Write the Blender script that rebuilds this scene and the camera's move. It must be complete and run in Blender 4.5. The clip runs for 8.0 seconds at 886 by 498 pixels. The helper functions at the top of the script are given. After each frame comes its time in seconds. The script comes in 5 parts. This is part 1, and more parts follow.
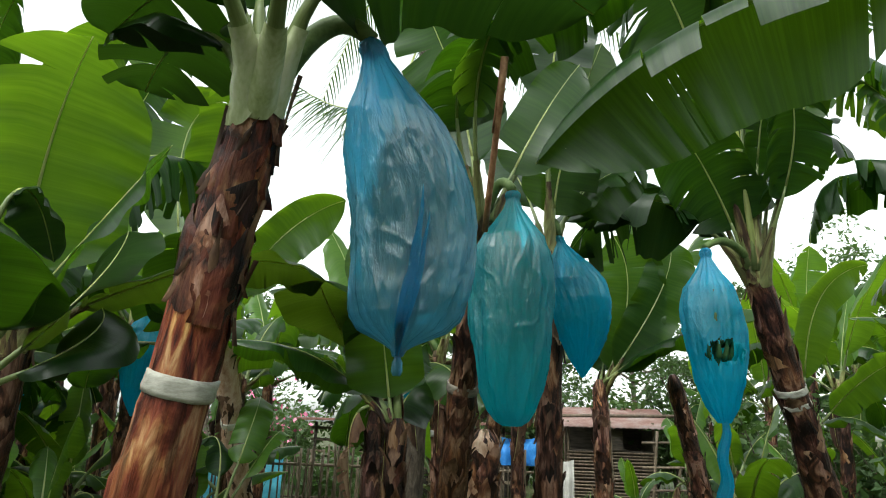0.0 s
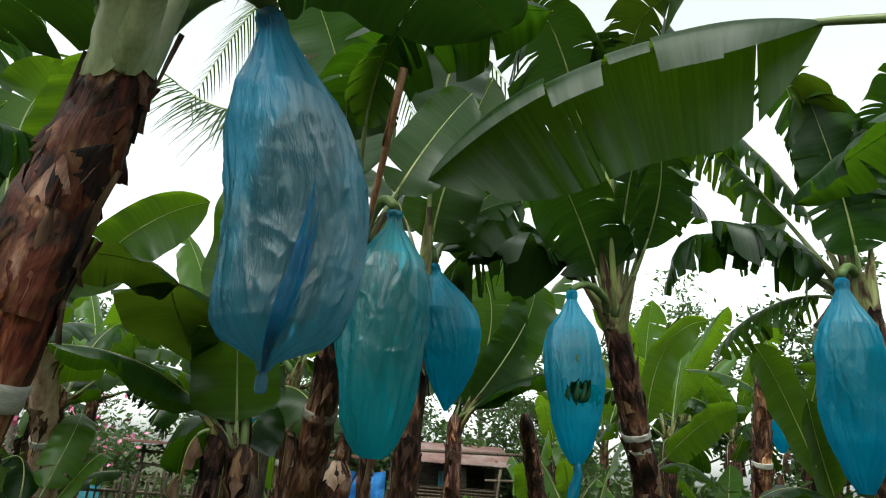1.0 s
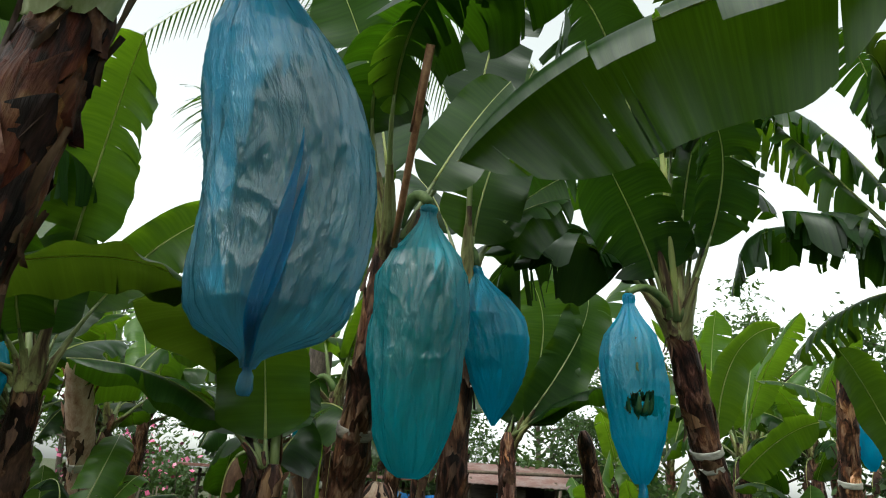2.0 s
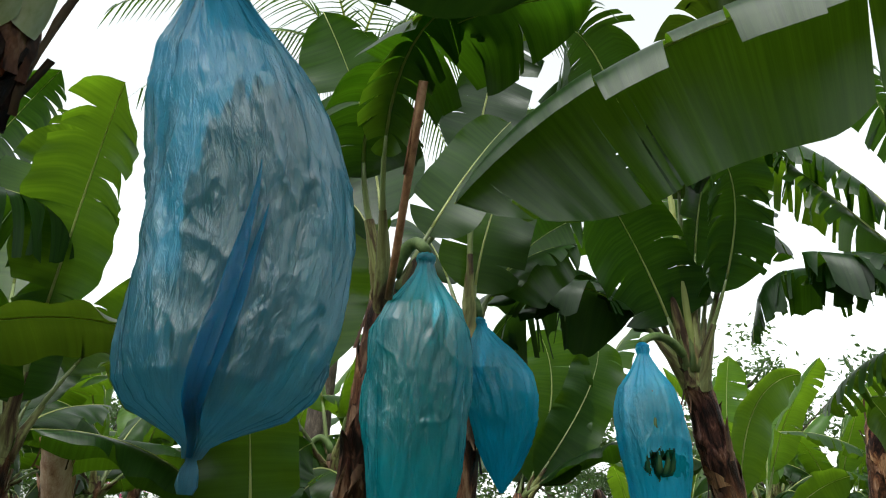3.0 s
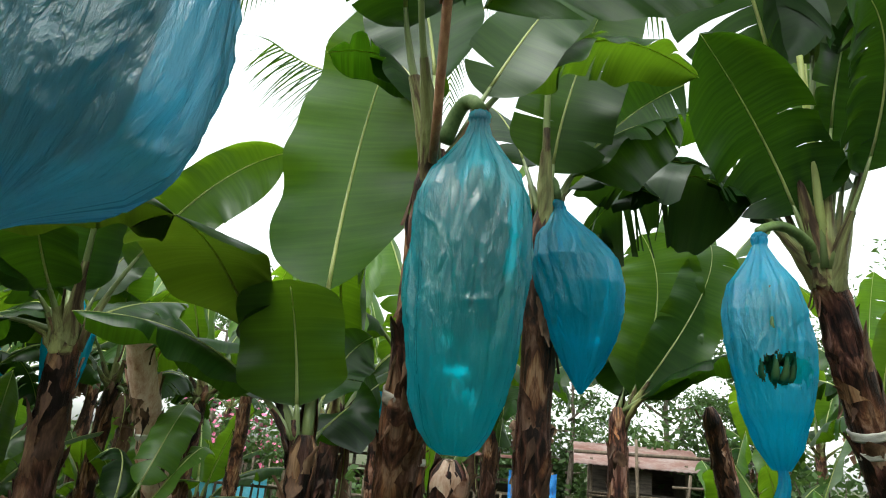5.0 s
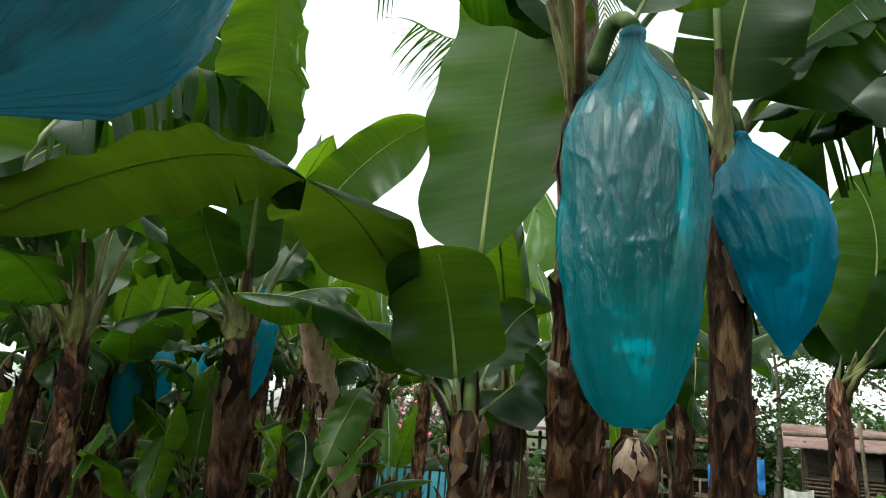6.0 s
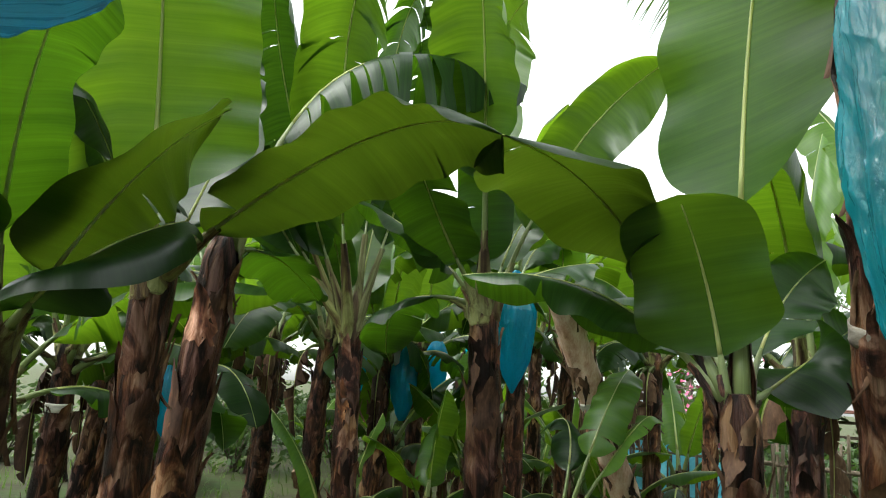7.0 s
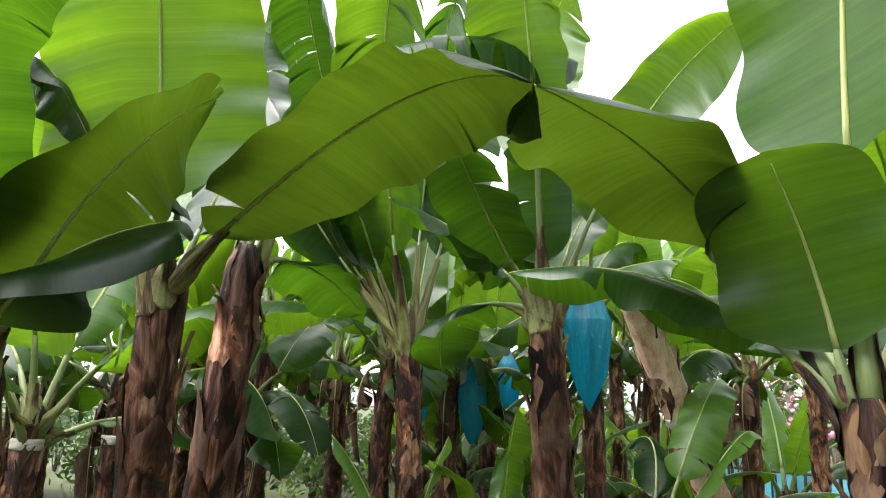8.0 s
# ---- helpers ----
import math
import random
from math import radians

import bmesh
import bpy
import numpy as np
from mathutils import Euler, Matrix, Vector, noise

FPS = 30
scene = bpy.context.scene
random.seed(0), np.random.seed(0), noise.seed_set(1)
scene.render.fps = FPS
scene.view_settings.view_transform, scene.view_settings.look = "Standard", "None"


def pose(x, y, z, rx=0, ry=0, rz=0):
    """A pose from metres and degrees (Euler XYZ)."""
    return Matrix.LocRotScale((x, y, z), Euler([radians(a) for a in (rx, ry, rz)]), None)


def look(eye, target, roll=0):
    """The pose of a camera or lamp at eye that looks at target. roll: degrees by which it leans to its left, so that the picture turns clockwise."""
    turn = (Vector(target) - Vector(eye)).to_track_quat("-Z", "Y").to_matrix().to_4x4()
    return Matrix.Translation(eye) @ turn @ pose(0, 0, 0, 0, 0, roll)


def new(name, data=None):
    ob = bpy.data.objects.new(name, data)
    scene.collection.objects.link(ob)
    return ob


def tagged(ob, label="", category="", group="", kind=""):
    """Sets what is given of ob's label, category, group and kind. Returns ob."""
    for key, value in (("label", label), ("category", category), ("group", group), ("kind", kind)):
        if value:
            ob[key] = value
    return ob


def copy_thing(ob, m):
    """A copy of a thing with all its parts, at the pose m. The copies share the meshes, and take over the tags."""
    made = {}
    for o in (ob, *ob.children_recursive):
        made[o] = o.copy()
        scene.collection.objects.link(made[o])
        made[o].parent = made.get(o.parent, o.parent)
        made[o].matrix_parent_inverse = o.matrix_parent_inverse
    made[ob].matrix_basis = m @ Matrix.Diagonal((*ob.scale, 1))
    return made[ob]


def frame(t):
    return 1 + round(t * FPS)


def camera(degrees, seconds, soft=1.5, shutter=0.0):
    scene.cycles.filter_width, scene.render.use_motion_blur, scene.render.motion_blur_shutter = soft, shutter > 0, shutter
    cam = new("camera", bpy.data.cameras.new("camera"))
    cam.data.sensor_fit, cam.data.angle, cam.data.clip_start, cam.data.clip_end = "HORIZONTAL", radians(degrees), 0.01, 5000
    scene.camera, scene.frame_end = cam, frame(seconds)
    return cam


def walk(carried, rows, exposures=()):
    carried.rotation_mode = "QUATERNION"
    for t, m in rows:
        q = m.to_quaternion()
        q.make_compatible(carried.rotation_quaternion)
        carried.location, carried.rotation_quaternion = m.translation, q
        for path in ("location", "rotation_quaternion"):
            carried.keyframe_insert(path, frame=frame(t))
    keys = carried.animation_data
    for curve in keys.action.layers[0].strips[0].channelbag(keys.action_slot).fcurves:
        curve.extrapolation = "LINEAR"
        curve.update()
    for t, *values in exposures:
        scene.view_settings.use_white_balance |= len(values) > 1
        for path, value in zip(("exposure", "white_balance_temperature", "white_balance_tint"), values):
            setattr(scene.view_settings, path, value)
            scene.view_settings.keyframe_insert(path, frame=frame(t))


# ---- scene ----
cam = camera(67.2, 8.0, 1.1)
PATH = [
    (0, (0.646, 0.535, 1.694), (0.372, 2.45, 2.203), 1.8),
    (0.5, (0.602, 0.657, 1.68), (0.604, 2.566, 2.278), 1.8),
    (1, (0.561, 0.727, 1.689), (0.693, 2.625, 2.305), 4.2),
    (1.5, (0.586, 0.844, 1.677), (0.636, 2.76, 2.249), 0.5),
    (1.7, (0.616, 0.939, 1.664), (0.629, 2.841, 2.281), 3.1),
    (2.8, (0.679, 1.225, 1.774), (0.597, 3.086, 2.503), 3.7),
    (3, (0.668, 1.276, 1.773), (0.622, 3.108, 2.573), 2.9),
    (3.5, (0.656, 1.387, 1.784), (0.718, 3.242, 2.53), 2.9),
    (4, (0.7, 1.464, 1.768), (0.6, 3.333, 2.473), 0.8),
    (4.5, (0.845, 1.577, 1.768), (0.5, 3.431, 2.432), 3.4),
    (4.7, (0.89, 1.664, 1.73), (0.542, 3.537, 2.338), 5.1),
    (5.8, (0.887, 2.032, 1.68), (0.19, 3.828, 2.218), 4.0),
    (6, (0.881, 2.086, 1.667), (0.012, 3.815, 2.172), 4.5),
    (6.5, (0.872, 2.301, 1.653), (-0.468, 3.695, 2.163), 6.0),
    (7, (0.831, 2.424, 1.68), (-0.671, 3.68, 2.09), 3.7),
    (7.5, (0.733, 2.588, 1.669), (-0.87, 3.671, 2.179), 4.5),
    (8, (0.631, 2.734, 1.67), (-0.997, 3.801, 2.131), 1.9),
]
walk(cam, [(t, look(eye, target, roll)) for t, eye, target, roll in PATH],
     [(0.0, 1.75, 6500, -2), (1.0, 1.4, 6500, -2), (1.5, 1.3, 6500, -2), (3.0, 1.5, 6500, 2), (3.5, 1.55, 6500, 4), (4.0, 1.65, 6500, 4), (4.5, 2.0, 6500, 2), (6.0, 1.6, 6500, -6), (6.5, 1.52, 6500, -6), (7.0, 2.25, 6500, 2), (7.5, 2.7, 6500, 8), (8.0, 2.95, 6500, 9)])
# ---- world and light ----
world = bpy.data.worlds.new("overcast_sky")
scene.world = world
world.use_nodes = True
wn, wl = world.node_tree.nodes, world.node_tree.links
sky = wn.new("ShaderNodeTexSky")
sky.sky_type = "NISHITA"
sky.sun_disc = False
sky.sun_elevation = radians(58)
sky.sun_rotation = radians(200)
sky.air_density, sky.dust_density, sky.ozone_density = 1.0, 2.5, 1.0
haze = wn.new("ShaderNodeHueSaturation")
haze.inputs["Saturation"].default_value = 0.12
wl.new(sky.outputs["Color"], haze.inputs["Color"])
wl.new(haze.outputs["Color"], wn["Background"].inputs["Color"])
wn["Background"].inputs["Strength"].default_value = 0.15

sun = new("sun", bpy.data.lights.new("sun", "SUN"))
sun.data.energy, sun.data.angle, sun.data.color = 0.5, radians(40), (1.0, 0.97, 0.92)
sun.matrix_world = look((0, 0, 0), (0.28, 0.45, -0.85))


# ---- materials ----
def material(name):
    m = bpy.data.materials.new(name)
    m.use_nodes = True
    return m, m.node_tree.nodes, m.node_tree.links, m.node_tree.nodes["Principled BSDF"]


def node(nodes, kind, **values):
    n = nodes.new(kind)
    for key, value in values.items():
        n.inputs[key].default_value = value
    return n


def ramp(nodes, links, source, stops):
    r = nodes.new("ShaderNodeValToRGB")
    while len(r.color_ramp.elements) < len(stops):
        r.color_ramp.elements.new(0.5)
    for e, (at, c) in zip(r.color_ramp.elements, stops):
        e.position, e.color = at, (*c, 1)
    links.new(source, r.inputs["Fac"])
    return r.outputs["Color"]


def scaled(nodes, links, coords, scale):
    m = nodes.new("ShaderNodeMapping")
    m.inputs["Scale"].default_value = scale
    links.new(coords, m.inputs["Vector"])
    return m.outputs["Vector"]


def mixed(nodes, links, a, b, fac, blend="MIX"):
    m = nodes.new("ShaderNodeMix")
    m.data_type, m.blend_type = "RGBA", blend
    for value, slot in ((fac, 0), (a, 6), (b, 7)):
        if isinstance(value, (int, float)):
            m.inputs[slot].default_value = value
        elif isinstance(value, tuple):
            m.inputs[slot].default_value = (*value, 1)
        else:
            links.new(value, m.inputs[slot])
    return m.outputs[2]


def leaf_material(name, dark, light, through_dark, through_light, translucency=0.5, gloss=0.32):
    """A leaf blade: fine cross veins, blotches, light shining through from behind."""
    m, n, l, p = material(name)
    uv = n.new("ShaderNodeUVMap").outputs["UV"]
    info = n.new("ShaderNodeObjectInfo").outputs["Random"]
    place = n.new("ShaderNodeTexCoord").outputs["Object"]
    veins = node(n, "ShaderNodeTexNoise", Scale=1.0, Detail=3.0)
    l.new(scaled(n, l, uv, (150, 3, 1)), veins.inputs["Vector"])
    broad = node(n, "ShaderNodeTexNoise", Scale=1.0, Detail=2.0)
    l.new(scaled(n, l, uv, (28, 1.5, 1)), broad.inputs["Vector"])
    blotch = node(n, "ShaderNodeTexNoise", Scale=3.5, Detail=5.0)
    l.new(place, blotch.inputs["Vector"])
    v = n.new("ShaderNodeMath")
    v.operation = "MULTIPLY_ADD"
    l.new(veins.outputs["Fac"], v.inputs[0])
    v.inputs[1].default_value = 0.45
    l.new(broad.outputs["Fac"], v.inputs[2])
    v2 = n.new("ShaderNodeMath")
    v2.operation = "MULTIPLY_ADD"
    l.new(info, v2.inputs[0])
    v2.inputs[1].default_value = 0.45
    l.new(v.outputs[0], v2.inputs[2])
    tone = node(n, "ShaderNodeMapRange")
    tone.inputs["From Min"].default_value, tone.inputs["From Max"].default_value = 0.5, 1.35
    l.new(v2.outputs[0], tone.inputs["Value"])
    face = mixed(n, l, dark, light, tone.outputs[0])
    spots = ramp(n, l, blotch.outputs["Fac"], [(0.0, (0.75,) * 3), (0.45, (0.95,) * 3), (0.7, (1.1,) * 3), (1.0, (1.25,) * 3)])
    face = mixed(n, l, face, spots, 1.0, "MULTIPLY")
    l.new(face, p.inputs["Base Color"])
    p.inputs["Roughness"].default_value = gloss
    p.inputs["Specular IOR Level"].default_value = 0.4
    bump = node(n, "ShaderNodeBump", Strength=0.28, Distance=0.004)
    l.new(v.outputs[0], bump.inputs["Height"])
    l.new(bump.outputs["Normal"], p.inputs["Normal"])
    t = n.new("ShaderNodeBsdfTranslucent")
    l.new(mixed(n, l, mixed(n, l, through_dark, through_light, tone.outputs[0]), spots, 1.0, "MULTIPLY"), t.inputs["Color"])
    mix = n.new("ShaderNodeMixShader")
    mix.inputs[0].default_value = translucency
    l.new(p.outputs[0], mix.inputs[1])
    l.new(t.outputs[0], mix.inputs[2])
    l.new(mix.outputs[0], n["Material Output"].inputs["Surface"])
    return m


def plain_material(name, colors, scale=6.0, stretch=(1, 1, 1), rough=0.6, bump_height=0.3, distance=0.01, detail=6.0, metal=0.0, random_amount=0.25):
    """A surface with grain at two scales, its tones taken from a ramp of colours."""
    m, n, l, p = material(name)
    place = n.new("ShaderNodeTexCoord").outputs["Object"]
    info = n.new("ShaderNodeObjectInfo").outputs["Random"]
    big = node(n, "ShaderNodeTexNoise", Scale=scale, Detail=detail, Roughness=0.62)
    l.new(scaled(n, l, place, stretch), big.inputs["Vector"])
    fine = node(n, "ShaderNodeTexNoise", Scale=scale * 9, Detail=3.0)
    l.new(scaled(n, l, place, stretch), fine.inputs["Vector"])
    add = n.new("ShaderNodeMath")
    add.operation = "MULTIPLY_ADD"
    l.new(fine.outputs["Fac"], add.inputs[0])
    add.inputs[1].default_value = 0.3
    l.new(big.outputs["Fac"], add.inputs[2])
    shift = n.new("ShaderNodeMath")
    shift.operation = "MULTIPLY_ADD"
    l.new(info, shift.inputs[0])
    shift.inputs[1].default_value = random_amount
    l.new(add.outputs[0], shift.inputs[2])
    tone = node(n, "ShaderNodeMapRange")
    tone.inputs["From Min"].default_value, tone.inputs["From Max"].default_value = 0.4 + random_amount / 2, 0.9 + random_amount / 2
    l.new(shift.outputs[0], tone.inputs["Value"])
    steps = [(i / max(1, len(colors) - 1), c) for i, c in enumerate(colors)]
    l.new(ramp(n, l, tone.outputs[0], steps), p.inputs["Base Color"])
    p.inputs["Roughness"].default_value, p.inputs["Metallic"].default_value, p.inputs["Specular IOR Level"].default_value = rough, metal, 0.25
    b = node(n, "ShaderNodeBump", Strength=bump_height, Distance=distance)
    l.new(add.outputs[0], b.inputs["Height"])
    l.new(b.outputs["Normal"], p.inputs["Normal"])
    return m


def stem_material(name, green, depth=1.0, ruddy=False):
    """Overlapping sheaths of a banana stem: brown, purple and ochre streaks, dark stains, cracks along the grain."""
    m, n, l, p = material(name)
    uv = n.new("ShaderNodeUVMap").outputs["UV"]
    info = n.new("ShaderNodeObjectInfo").outputs["Random"]
    off = n.new("ShaderNodeVectorMath")
    off.operation = "ADD"
    l.new(uv, off.inputs[0])
    mul = n.new("ShaderNodeMath")
    mul.operation = "MULTIPLY"
    l.new(info, mul.inputs[0])
    mul.inputs[1].default_value = 37.0
    l.new(mul.outputs[0], off.inputs[1])
    streak = node(n, "ShaderNodeTexNoise", Scale=1.0, Detail=7.0, Roughness=0.65, Distortion=0.6)
    l.new(scaled(n, l, off.outputs[0], (22, 2.2, 1)), streak.inputs["Vector"])
    fibre = node(n, "ShaderNodeTexNoise", Scale=1.0, Detail=4.0)
    l.new(scaled(n, l, off.outputs[0], (120, 5, 1)), fibre.inputs["Vector"])
    stain = node(n, "ShaderNodeTexNoise", Scale=1.0, Detail=5.0, Roughness=0.6, Distortion=1.0)
    l.new(scaled(n, l, off.outputs[0], (10, 3.8, 1)), stain.inputs["Vector"])
    if green:
        colors = [(0.36, (0.03, 0.018, 0.012)), (0.44, (0.10, 0.075, 0.04)), (0.5, (0.17, 0.18, 0.075)), (0.58, (0.25, 0.29, 0.12)), (0.75, (0.34, 0.38, 0.19))]
    else:
        colors = [(0.41, (0.016, 0.009, 0.009)), (0.46, (0.055, 0.032, 0.026)), (0.505, (0.115, 0.055, 0.038)), (0.55, (0.20, 0.112, 0.070)), (0.61, (0.36, 0.26, 0.20))]
        if ruddy:
            colors = [(0.38, (0.018, 0.007, 0.010)), (0.45, (0.10, 0.026, 0.018)), (0.51, (0.17, 0.056, 0.036)), (0.57, (0.26, 0.125, 0.065)), (0.65, (0.42, 0.30, 0.17))]
        colors = [(at, tuple(q * depth for q in c)) for at, c in colors]
    tone = ramp(n, l, stain.outputs["Fac"], colors)
    island = n.new("ShaderNodeNewGeometry").outputs["Random Per Island"]
    both = n.new("ShaderNodeMath")
    both.operation = "ADD"
    l.new(info, both.inputs[0])
    l.new(island, both.inputs[1])
    wrap = n.new("ShaderNodeMath")
    wrap.operation = "FRACT"
    l.new(both.outputs[0], wrap.inputs[0])
    piece = ramp(n, l, wrap.outputs[0], [(0.0, (0.5, 0.42, 0.44)), (0.3, (0.75, 0.66, 0.66)), (0.55, (1.0, 0.9, 0.84)), (0.8, (1.25, 1.13, 1.04)), (1.0, (1.6, 1.45, 1.35))])
    tone = mixed(n, l, tone, piece, 0.9 if not green else 0.5, "MULTIPLY")
    warm = node(n, "ShaderNodeTexNoise", Scale=1.0, Detail=3.0, Distortion=0.8)
    l.new(scaled(n, l, off.outputs[0], (4, 2.1, 1)), warm.inputs["Vector"])
    hue = ramp(n, l, warm.outputs["Fac"], [(0.38, (0.82, 0.70, 0.85)), (0.5, (1.0, 0.92, 0.9)), (0.62, (1.15, 1.02, 0.75))])
    tone = mixed(n, l, tone, hue, 0.9 if not green else 0.3, "MULTIPLY")
    dark = ramp(n, l, streak.outputs["Fac"], [(0.36, (0.12, 0.09, 0.09)), (0.45, (0.62, 0.55, 0.52)), (0.55, (1, 1, 1)), (0.68, (1.5, 1.4, 1.3))])
    tone = mixed(n, l, tone, dark, 0.85 if not green else 0.5, "MULTIPLY")
    threads = ramp(n, l, fibre.outputs["Fac"], [(0.3, (0.6,) * 3), (0.6, (1.15,) * 3)])
    l.new(mixed(n, l, tone, threads, 0.45, "MULTIPLY"), p.inputs["Base Color"])
    p.inputs["Roughness"].default_value = 0.48
    p.inputs["Specular IOR Level"].default_value = 0.22
    add = n.new("ShaderNodeMath")
    add.operation = "MULTIPLY_ADD"
    l.new(fibre.outputs["Fac"], add.inputs[0])
    add.inputs[1].default_value = 0.35
    l.new(streak.outputs["Fac"], add.inputs[2])
    b = node(n, "ShaderNodeBump", Strength=0.9, Distance=0.014)
    l.new(add.outputs[0], b.inputs["Height"])
    l.new(b.outputs["Normal"], p.inputs["Normal"])
    return m


def film_material(name, tint, through_tint, clear, gloss=0.07, crinkle=0.7):
    """Thin wrinkled polythene: partly clear, partly milky, shiny in the creases."""
    m, n, l, p = material(name)
    n.remove(p)
    uv = n.new("ShaderNodeUVMap").outputs["UV"]
    crease = node(n, "ShaderNodeTexNoise", Scale=1.0, Detail=5.0, Roughness=0.6, Distortion=1.6)
    l.new(scaled(n, l, uv, (13, 4, 1)), crease.inputs["Vector"])
    ridged = n.new("ShaderNodeMath")
    ridged.operation = "SUBTRACT"
    l.new(crease.outputs["Fac"], ridged.inputs[0])
    ridged.inputs[1].default_value = 0.5
    fold = n.new("ShaderNodeMath")
    fold.operation = "ABSOLUTE"
    l.new(ridged.outputs[0], fold.inputs[0])
    fine = node(n, "ShaderNodeTexNoise", Scale=1.0, Detail=4.0, Roughness=0.6, Distortion=0.8)
    l.new(scaled(n, l, uv, (62, 12, 1)), fine.inputs["Vector"])
    lines = n.new("ShaderNodeTexVoronoi")
    lines.feature = "DISTANCE_TO_EDGE"
    lines.inputs["Scale"].default_value = 1.0
    shaken = n.new("ShaderNodeVectorMath")
    shaken.operation = "MULTIPLY_ADD"
    l.new(fine.outputs["Color"], shaken.inputs[0])
    shaken.inputs[1].default_value = (1.3, 1.3, 0)
    l.new(scaled(n, l, uv, (30, 5, 1)), shaken.inputs[2])
    l.new(shaken.outputs[0], lines.inputs["Vector"])
    sharp = node(n, "ShaderNodeMapRange")
    sharp.inputs["From Min"].default_value, sharp.inputs["From Max"].default_value = 0.0, 0.12
    sharp.inputs["To Min"].default_value, sharp.inputs["To Max"].default_value = 0.10, 0.0
    l.new(lines.outputs["Distance"], sharp.inputs["Value"])
    add0 = n.new("ShaderNodeMath")
    add0.operation = "MULTIPLY_ADD"
    l.new(fine.outputs["Fac"], add0.inputs[0])
    add0.inputs[1].default_value = 0.42
    l.new(fold.outputs[0], add0.inputs[2])
    add = n.new("ShaderNodeMath")
    add.operation = "ADD"
    l.new(add0.outputs[0], add.inputs[0])
    l.new(sharp.outputs[0], add.inputs[1])
    b = node(n, "ShaderNodeBump", Strength=crinkle, Distance=0.014)
    l.new(add.outputs[0], b.inputs["Height"])
    tone = ramp(n, l, fold.outputs[0], [(0.0, tuple(c * 1.12 for c in tint)), (0.12, tint), (0.4, tuple(c * 0.9 for c in tint))])
    solid = node(n, "ShaderNodeBsdfDiffuse")
    l.new(tone, solid.inputs["Color"])
    glow = node(n, "ShaderNodeBsdfTranslucent")
    l.new(tone, glow.inputs["Color"])
    milk = n.new("ShaderNodeMixShader")
    milk.inputs[0].default_value = 0.72
    l.new(solid.outputs[0], milk.inputs[1])
    l.new(glow.outputs[0], milk.inputs[2])
    straight = n.new("ShaderNodeBsdfTransparent")
    straight.inputs["Color"].default_value = (*through_tint, 1)
    frosted = node(n, "ShaderNodeBsdfRefraction", Roughness=0.3, IOR=1.04)
    frosted.inputs["Color"].default_value = (*through_tint, 1)
    see = n.new("ShaderNodeMixShader")
    see.inputs[0].default_value = 0.65
    l.new(straight.outputs[0], see.inputs[1])
    l.new(frosted.outputs[0], see.inputs[2])
    veil = n.new("ShaderNodeMixShader")
    veil.inputs[0].default_value = clear
    l.new(milk.outputs[0], veil.inputs[1])
    l.new(see.outputs[0], veil.inputs[2])
    shine = node(n, "ShaderNodeBsdfGlossy", Roughness=0.24)
    edge = node(n, "ShaderNodeLayerWeight", Blend=0.35)
    power = n.new("ShaderNodeMath")
    power.operation = "POWER"
    l.new(edge.outputs["Facing"], power.inputs[0])
    power.inputs[1].default_value = 3.0
    weak = n.new("ShaderNodeMath")
    weak.operation = "MULTIPLY_ADD"
    l.new(power.outputs[0], weak.inputs[0])
    weak.inputs[1].default_value, weak.inputs[2].default_value = 0.24, gloss
    top = n.new("ShaderNodeMixShader")
    l.new(weak.outputs[0], top.inputs[0])
    l.new(veil.outputs[0], top.inputs[1])
    l.new(shine.outputs[0], top.inputs[2])
    for s in (solid, glow, shine, edge):
        l.new(b.outputs["Normal"], s.inputs["Normal"])
    l.new(top.outputs[0], n["Material Output"].inputs["Surface"])
    return m


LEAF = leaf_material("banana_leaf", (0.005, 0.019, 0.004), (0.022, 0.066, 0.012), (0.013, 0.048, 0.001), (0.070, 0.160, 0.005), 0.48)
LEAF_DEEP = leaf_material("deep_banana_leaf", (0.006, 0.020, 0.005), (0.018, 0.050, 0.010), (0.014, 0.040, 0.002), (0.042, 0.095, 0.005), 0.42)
LEAF_MID = leaf_material("mid_banana_leaf", (0.011, 0.038, 0.007), (0.030, 0.078, 0.013), (0.050, 0.110, 0.003), (0.115, 0.215, 0.008), 0.52)
LEAF_YOUNG = leaf_material("young_banana_leaf", (0.015, 0.050, 0.008), (0.038, 0.095, 0.015), (0.072, 0.155, 0.004), (0.150, 0.265, 0.010), 0.56)
# Pale fresh leaf; its brightness also stands in for light through canopy gaps.
LEAF_FRESH_LIT = leaf_material("fresh_lit_banana_leaf", (0.035, 0.095, 0.014), (0.075, 0.17, 0.026), (0.10, 0.21, 0.005), (0.20, 0.34, 0.014), 0.55)
# Darker copy of the leaf, with shade from leaves overhead put into its colour.
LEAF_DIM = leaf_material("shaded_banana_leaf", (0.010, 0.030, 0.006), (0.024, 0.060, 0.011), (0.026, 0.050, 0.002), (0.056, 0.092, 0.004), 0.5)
# Darkest tone: for old leaves, and for leaves with shade put into the colour.
LEAF_DARKEST = leaf_material("dark_banana_leaf", (0.005, 0.018, 0.005), (0.014, 0.040, 0.009), (0.009, 0.032, 0.002), (0.028, 0.066, 0.004), 0.35)
FOLIAGE = leaf_material("tree_foliage", (0.03, 0.065, 0.02), (0.075, 0.13, 0.04), (0.05, 0.10, 0.015), (0.10, 0.17, 0.03), 0.4, 0.5)
PETIOLE = leaf_material("leaf_stalk", (0.11, 0.15, 0.05), (0.24, 0.29, 0.12), (0.16, 0.2, 0.05), (0.3, 0.36, 0.12), 0.15)
